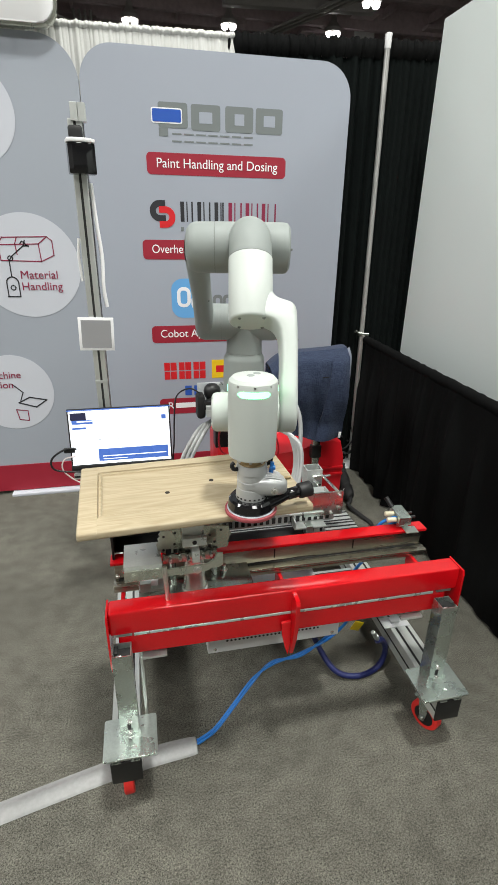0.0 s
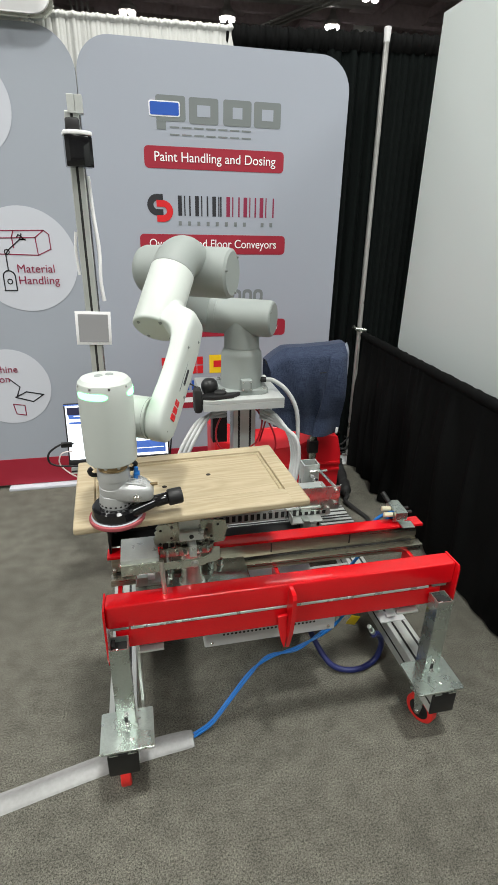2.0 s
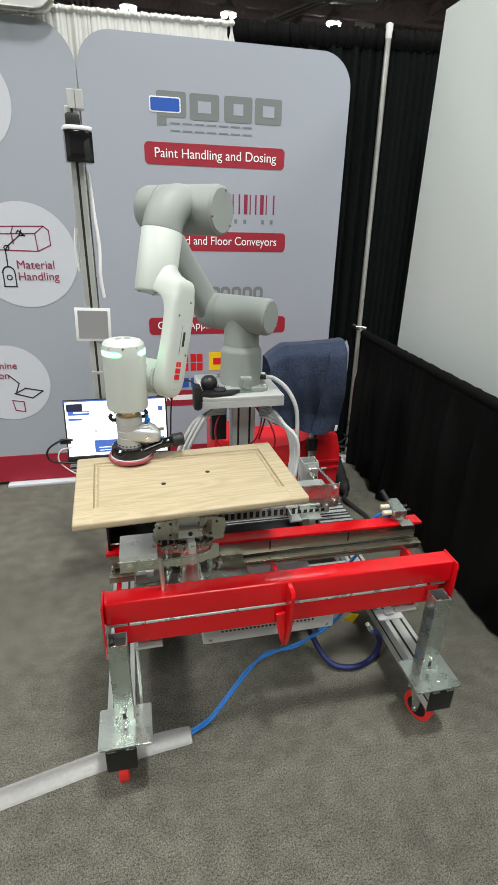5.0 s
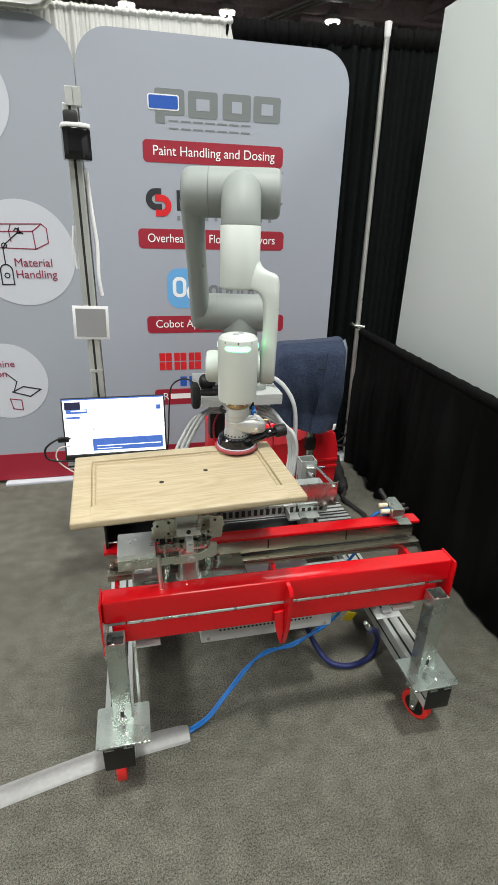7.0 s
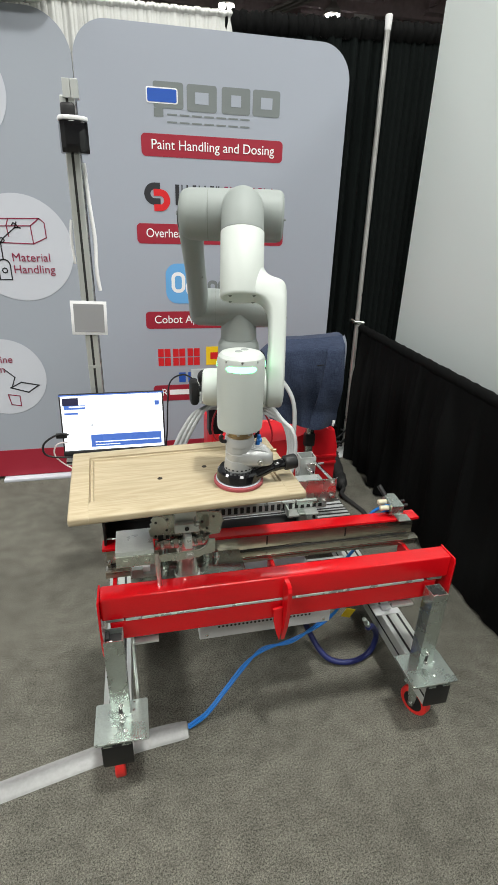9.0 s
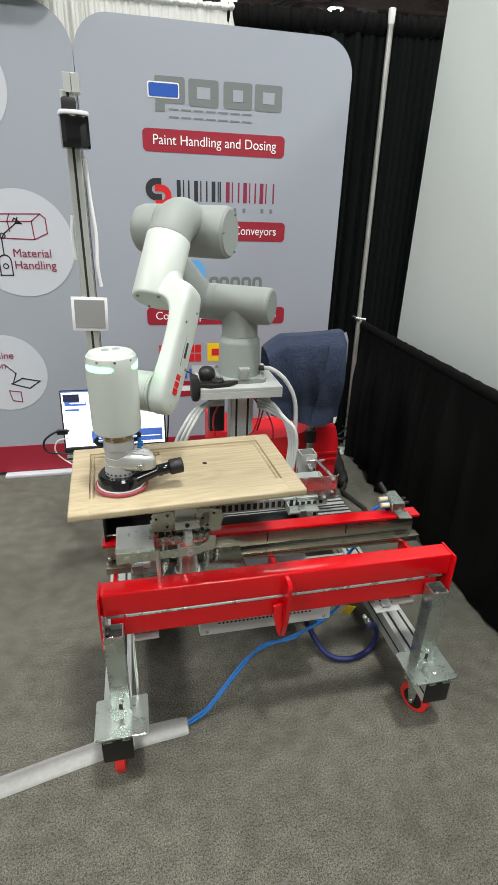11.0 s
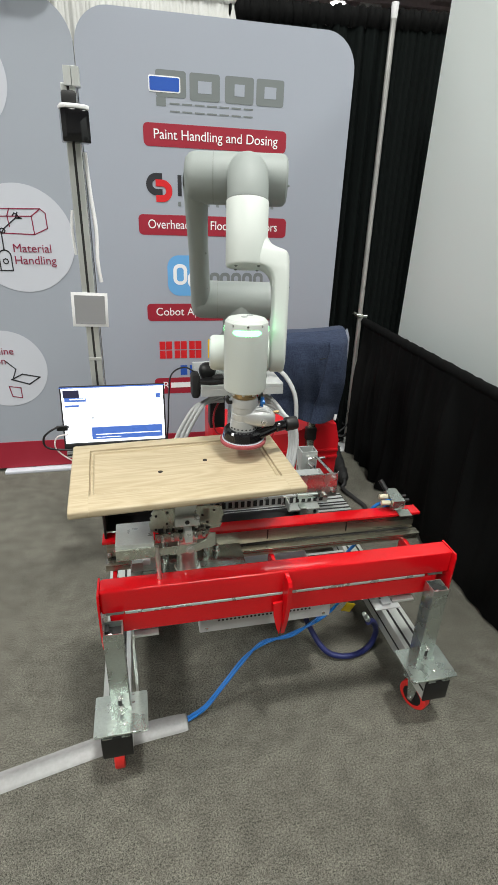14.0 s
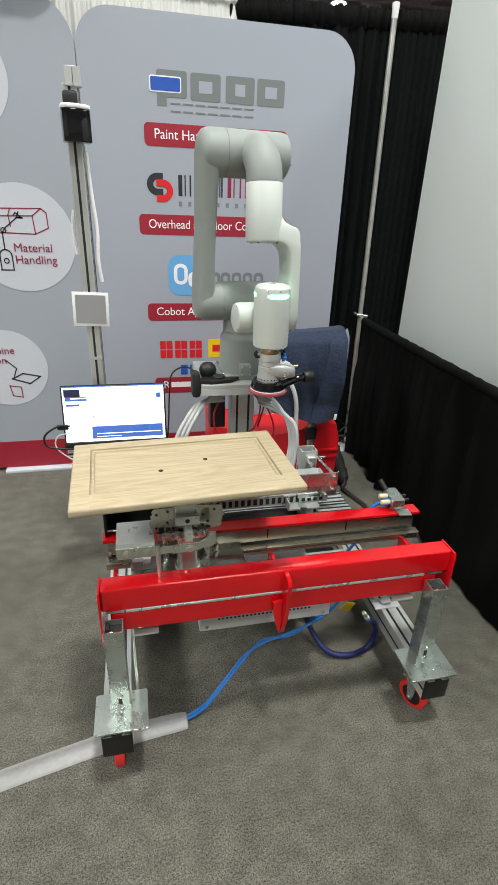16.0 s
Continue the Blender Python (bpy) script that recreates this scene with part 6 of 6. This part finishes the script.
# ---- chair with jacket, red box, cable bundle ----
ch = thing("clothes_stand", "black upright stand carrying a jacket", "stand", pose(0.86, 2.285, 0))
bm = B()
box(bm, -0.02, 0.02, -0.014, 0.014, 0.012, 0.93, 0.003)
part("back_post", bm, M_PLATE_D, ch)
bm = B()
sweep(bm, [(-0.27, 0, 0.90), (-0.15, 0, 0.93), (0.0, 0, 0.945), (0.08, 0, 0.96)], 0.014, 10, 5)
part("cross_arm", bm, M_RUBBER, ch)
bm = B()
box(bm, -0.13, 0.13, -0.05, 0.016, 0.0, 0.012, 0.003)
part("foot_plate", bm, M_RUBBER, ch)
bm = B()
box(bm, -0.028, 0.028, -0.022, 0.016, 0.40, 0.47, 0.006)
part("clamp", bm, M_BLACK, ch)

jk = thing("jacket", "slate blue woven jacket hung over a black stand", "jacket", pose(0.80, 2.24, 0))


def cloth(name, fn, nu, nv, material, parent, thick=0.004):
    bm = B()
    g = [[bm.verts.new(fn(i / nu, j / nv)) for i in range(nu + 1)] for j in range(nv + 1)]
    for j in range(nv):
        for i in range(nu):
            bm.faces.new((g[j][i], g[j][i + 1], g[j + 1][i + 1], g[j + 1][i]))
    ob = part(name, bm, material, parent, smooth=80)
    s = ob.modifiers.new("thickness", "SOLIDIFY")
    s.thickness = thick
    return ob


def body_shape(u, v):
    top = 0.977 + 0.014 * u - 0.10 * max(0, 0.22 - u) ** 1.2 * 4
    low = 0.60 - 0.055 * min(1, u * 1.6)
    x = -0.215 + 0.385 * u - 0.03 * v * u + 0.03 * v * (1 - u)
    z = top + (low - top) * v
    y = -0.045 - 0.03 * math.sin(math.pi * u) - 0.03 * math.sin(math.pi * min(1, v * 1.3)) + 0.010 * math.sin(9 * u + 4 * v) * v + 0.05 * max(0, 1 - v * 12)
    y += 0.006 * math.sin(21 * u - 6 * v) * (0.3 + v) + 0.004 * noise.noise((u * 6, v * 6, 0))
    return (x, y, z)


cloth("jacket_back", body_shape, 40, 40, M_JACKET, jk)


def lapel(u, v):
    a = body_shape(0.70 + 0.22 * u + 0.08 * v * u, 0.04 + 0.93 * v)
    w = 1 - 0.55 * abs(v - 0.45)
    return (a[0] - 0.055 * v * (1 - u) + 0.018, a[1] - 0.008 - 0.012 * math.sin(math.pi * u) * w, a[2] - 0.012)


cloth("jacket_front_edge", lapel, 14, 30, M_JACKET, jk)


def lining(u, v):
    a = body_shape(0.97 + 0.06 * u, 0.02 + 0.92 * v)
    return (a[0] + 0.012 - 0.0 * v, a[1] + 0.006 + 0.03 * u, a[2] + 0.004)


cloth("lining", lining, 6, 24, M_LINING, jk)


def far_side(u, v):
    a = body_shape(u, 0)
    return (a[0], a[1] + 0.075 * min(1, v * 8), a[2] + 0.004 * math.sin(math.pi * min(1, v * 8)) - 0.32 * max(0, v - 0.12))


cloth("jacket_inside", far_side, 24, 16, M_JACKET, jk)
bm = B()
box(bm, -0.007, 0.007, -0.002, 0.002, -0.016, 0.016, 0.001, m=pose(0.135, -0.08, 0.570, 0, 8, 10))
part("care_label", bm, M_PRINT_WHITE, jk, "small white label")
bm = B()
box(bm, -0.016, 0.016, -0.0015, 0.0015, -0.0025, 0.0025, 0.001, m=pose(0.030, -0.108, 0.878, 0, -4, 0))
part("pocket_edge", bm, M_BLACK, jk)

cool = thing("red_box", "red moulded plastic tool box standing on the carpet", "box", pose(0.765, 2.47, 0, 0, 0, 0))
bm = B()
prism(bm, [(-0.42, 0.0), (0.24, 0.0), (0.27, 0.06), (0.28, 0.36), (0.255, 0.46), (0.17, 0.50), (0.06, 0.44), (-0.02, 0.41), (-0.15, 0.40), (-0.42, 0.50)], 0.30, pose(0, -0.15, 0), 0.012)
part("box_shell", bm, M_COOLER, cool, "", 40)
for z in (0.26, 0.30):
    bm = B()
    box(bm, -0.40, 0.275, -0.158, -0.149, z, z + 0.018, 0.003)
    part("rib", bm, M_COOLER, cool)
hose("cable_bundle", [(1.225, 2.78, 0.07), (1.195, 2.64, 0.06), (1.150, 2.41, 0.045), (1.125, 2.37, 0.025), (1.160, 2.26, 0.014), (1.178, 2.17, 0.014), (1.140, 2.08, 0.014), (1.06, 1.96, 0.014), (0.99, 1.86, 0.014), (0.93, 1.7, 0.014)], 0.012, M_RUBBER, "black cable curling over the carpet", "cable")
bm = B()
rng = random.Random(12)
pts_ = [Vector((1.232, 2.80, 0.075)), Vector((1.198, 2.65, 0.060)), Vector((1.150, 2.42, 0.045))]
n_, secs = 18, []
for i in range(n_ + 1):
    u = i / n_ * 2
    c_ = pts_[int(min(u, 1.999))].lerp(pts_[int(min(u, 1.999)) + 1], u - int(min(u, 1.999)))
    r_ = 0.036 * (1 if 0 < i < n_ else 0.6) * (0.72 if i in (6, 13) else 1.0) * rng.uniform(0.9, 1.1)
    secs.append([bm.verts.new(c_ + Vector((math.cos(a), 0, math.sin(a))) * r_ * rng.uniform(0.86, 1.12)) for a in [2 * math.pi * k / 14 for k in range(14)]])
for r0, r1 in zip(secs, secs[1:]):
    for k in range(14):
        bm.faces.new((r0[k], r0[(k + 1) % 14], r1[(k + 1) % 14], r1[k]))
bm.faces.new(secs[0][::-1])
bm.faces.new(secs[-1])
tagged(part("cable_sleeve", bm, M_RUBBER, smooth=60), "lumpy black cloth sleeve round a bundle of cables", "cable sleeve")
for c_ in ((1.2055, 2.683, 0.063), (1.163, 2.484, 0.049)):
    bm = B()
    lathe(bm, [(-0.003, 0.032), (0.003, 0.032)], c_, (0.2, 0.98, 0.05), 18)
    tagged(part("cable_tie", bm, M_PRINT_WHITE), "pale tie round the cable sleeve", "cable tie", "cable ties")
for k, (cx, cy) in enumerate(((1.345, 2.985), (1.365, 2.965), (1.335, 2.99))):
    ring_ = [(cx + (0.055 + 0.01 * k) * math.cos(1.05 * i + k), cy + 0.045 * math.sin(1.05 * i + k), 0.022 + 0.028 * i + 0.02 * math.sin(3 * i + k)) for i in range(7)]
    hose("black_cable", ring_, 0.006, M_BLACK, "tangled black cable heaped by the drape pole", "cable", "heaped black cables", 8)


# ---- what moves: the arm follows the sander's path ----
# seconds and the place of the drum's axis at the height of the fifth joint
TOOL = [
    (0, 0.232, 1.024, 1.106),
    (0.5, 0.158, 1.024, 1.106),
    (1, 0.081, 1.026, 1.106),
    (1.5, 0.003, 1.022, 1.106),
    (2, -0.074, 1.020, 1.106),
    (2.5, -0.148, 1.020, 1.106),
    (3, -0.158, 1.104, 1.106),
    (3.5, -0.158, 1.179, 1.106),
    (4, -0.159, 1.255, 1.106),
    (4.2, -0.156, 1.289, 1.106),
    (4.45, -0.130, 1.321, 1.106),
    (4.7, -0.088, 1.325, 1.106),
    (5.5, 0.038, 1.326, 1.106),
    (6.3, 0.163, 1.327, 1.106),
    (6.5, 0.194, 1.328, 1.106),
    (7, 0.271, 1.335, 1.106),
    (7.5, 0.329, 1.315, 1.106),
    (8, 0.278, 1.263, 1.106),
    (8.5, 0.246, 1.177, 1.106),
    (9, 0.235, 1.103, 1.106),
    (9.2, 0.216, 1.094, 1.106),
    (9.5, 0.172, 1.096, 1.106),
    (10.3, 0.048, 1.100, 1.106),
    (10.9, -0.040, 1.104, 1.106),
    (11.1, -0.066, 1.118, 1.106),
    (11.3, -0.069, 1.145, 1.106),
    (11.5, -0.063, 1.178, 1.106),
    (12, 0.008, 1.194, 1.106),
    (12.5, 0.083, 1.198, 1.106),
    (13, 0.159, 1.199, 1.106),
    (13.5, 0.233, 1.190, 1.107),
    (14, 0.269, 1.227, 1.142),
    (14.5, 0.307, 1.310, 1.162),
    (15, 0.333, 1.362, 1.187),
    (15.5, 0.357, 1.432, 1.196),
    (16, 0.405, 1.503, 1.182),
]


def tool_at(t):
    i = max(k for k in range(len(TOOL)) if TOOL[k][0] <= t + 1e-9)
    if i >= len(TOOL) - 1:
        return Vector(TOOL[-1][1:])
    p = [TOOL[min(max(i + k, 0), len(TOOL) - 1)] for k in (-1, 0, 1, 2)]
    h = p[2][0] - p[1][0]
    u = (t - p[1][0]) / h
    out = []
    for k in (1, 2, 3):
        m1 = (p[2][k] - p[0][k]) / max(p[2][0] - p[0][0], 1e-6) * h
        m2 = (p[3][k] - p[1][k]) / max(p[3][0] - p[1][0], 1e-6) * h
        out.append((2 * u ** 3 - 3 * u * u + 1) * p[1][k] + (u ** 3 - 2 * u * u + u) * m1 + (3 * u * u - 2 * u ** 3) * p[2][k] + (u ** 3 - u * u) * m2)
    return Vector(out)


def arm_poses(t):
    """Poses of the links, in the robot's space, from the place of the tool."""
    w = tool_at(t) - BASE
    az = math.atan2(w.y, w.x)
    e, up = Vector((math.cos(az), math.sin(az), 0)), Vector((0, 0, 1))
    left = up.cross(e)
    r, z = math.hypot(w.x, w.y) - A5, w.z - H1
    l2, d = math.hypot(OFF, L3), math.hypot(r, z)
    a = math.atan2(z, r) + math.acos(max(-1, min(1, (L1 * L1 + d * d - l2 * l2) / (2 * L1 * d))))
    j2 = up * H1
    j3 = j2 + (e * math.cos(a) + up * math.sin(a)) * L1
    j5 = j2 + e * r + up * z
    m = j5 - j3
    b = math.atan2(m.z, m.dot(e)) - math.atan2(OFF, L3)

    def frame_pose(origin, ang):
        x = e * math.cos(ang) + up * math.sin(ang)
        zz = x.cross(left)
        out = Matrix((x, left, zz)).transposed().to_4x4()
        out.translation = origin
        return out

    flange = Matrix.Translation(w + Vector((0, 0, -0.078))) @ pose(0, 0, 0, 0, 0, SANDER_TURN)
    return {sh: frame_pose(j2, 0), ua: frame_pose(j2, a), el: frame_pose(j3, b), wr: frame_pose(j5, 0), sa: flange}


def motions():
    times = [i * 0.1 for i in range(161)]
    keys = {t: arm_poses(t) for t in times}
    for ob in (sh, ua, el, wr, sa):
        walk(ob, [(t, keys[t][ob]) for t in times])


motions()
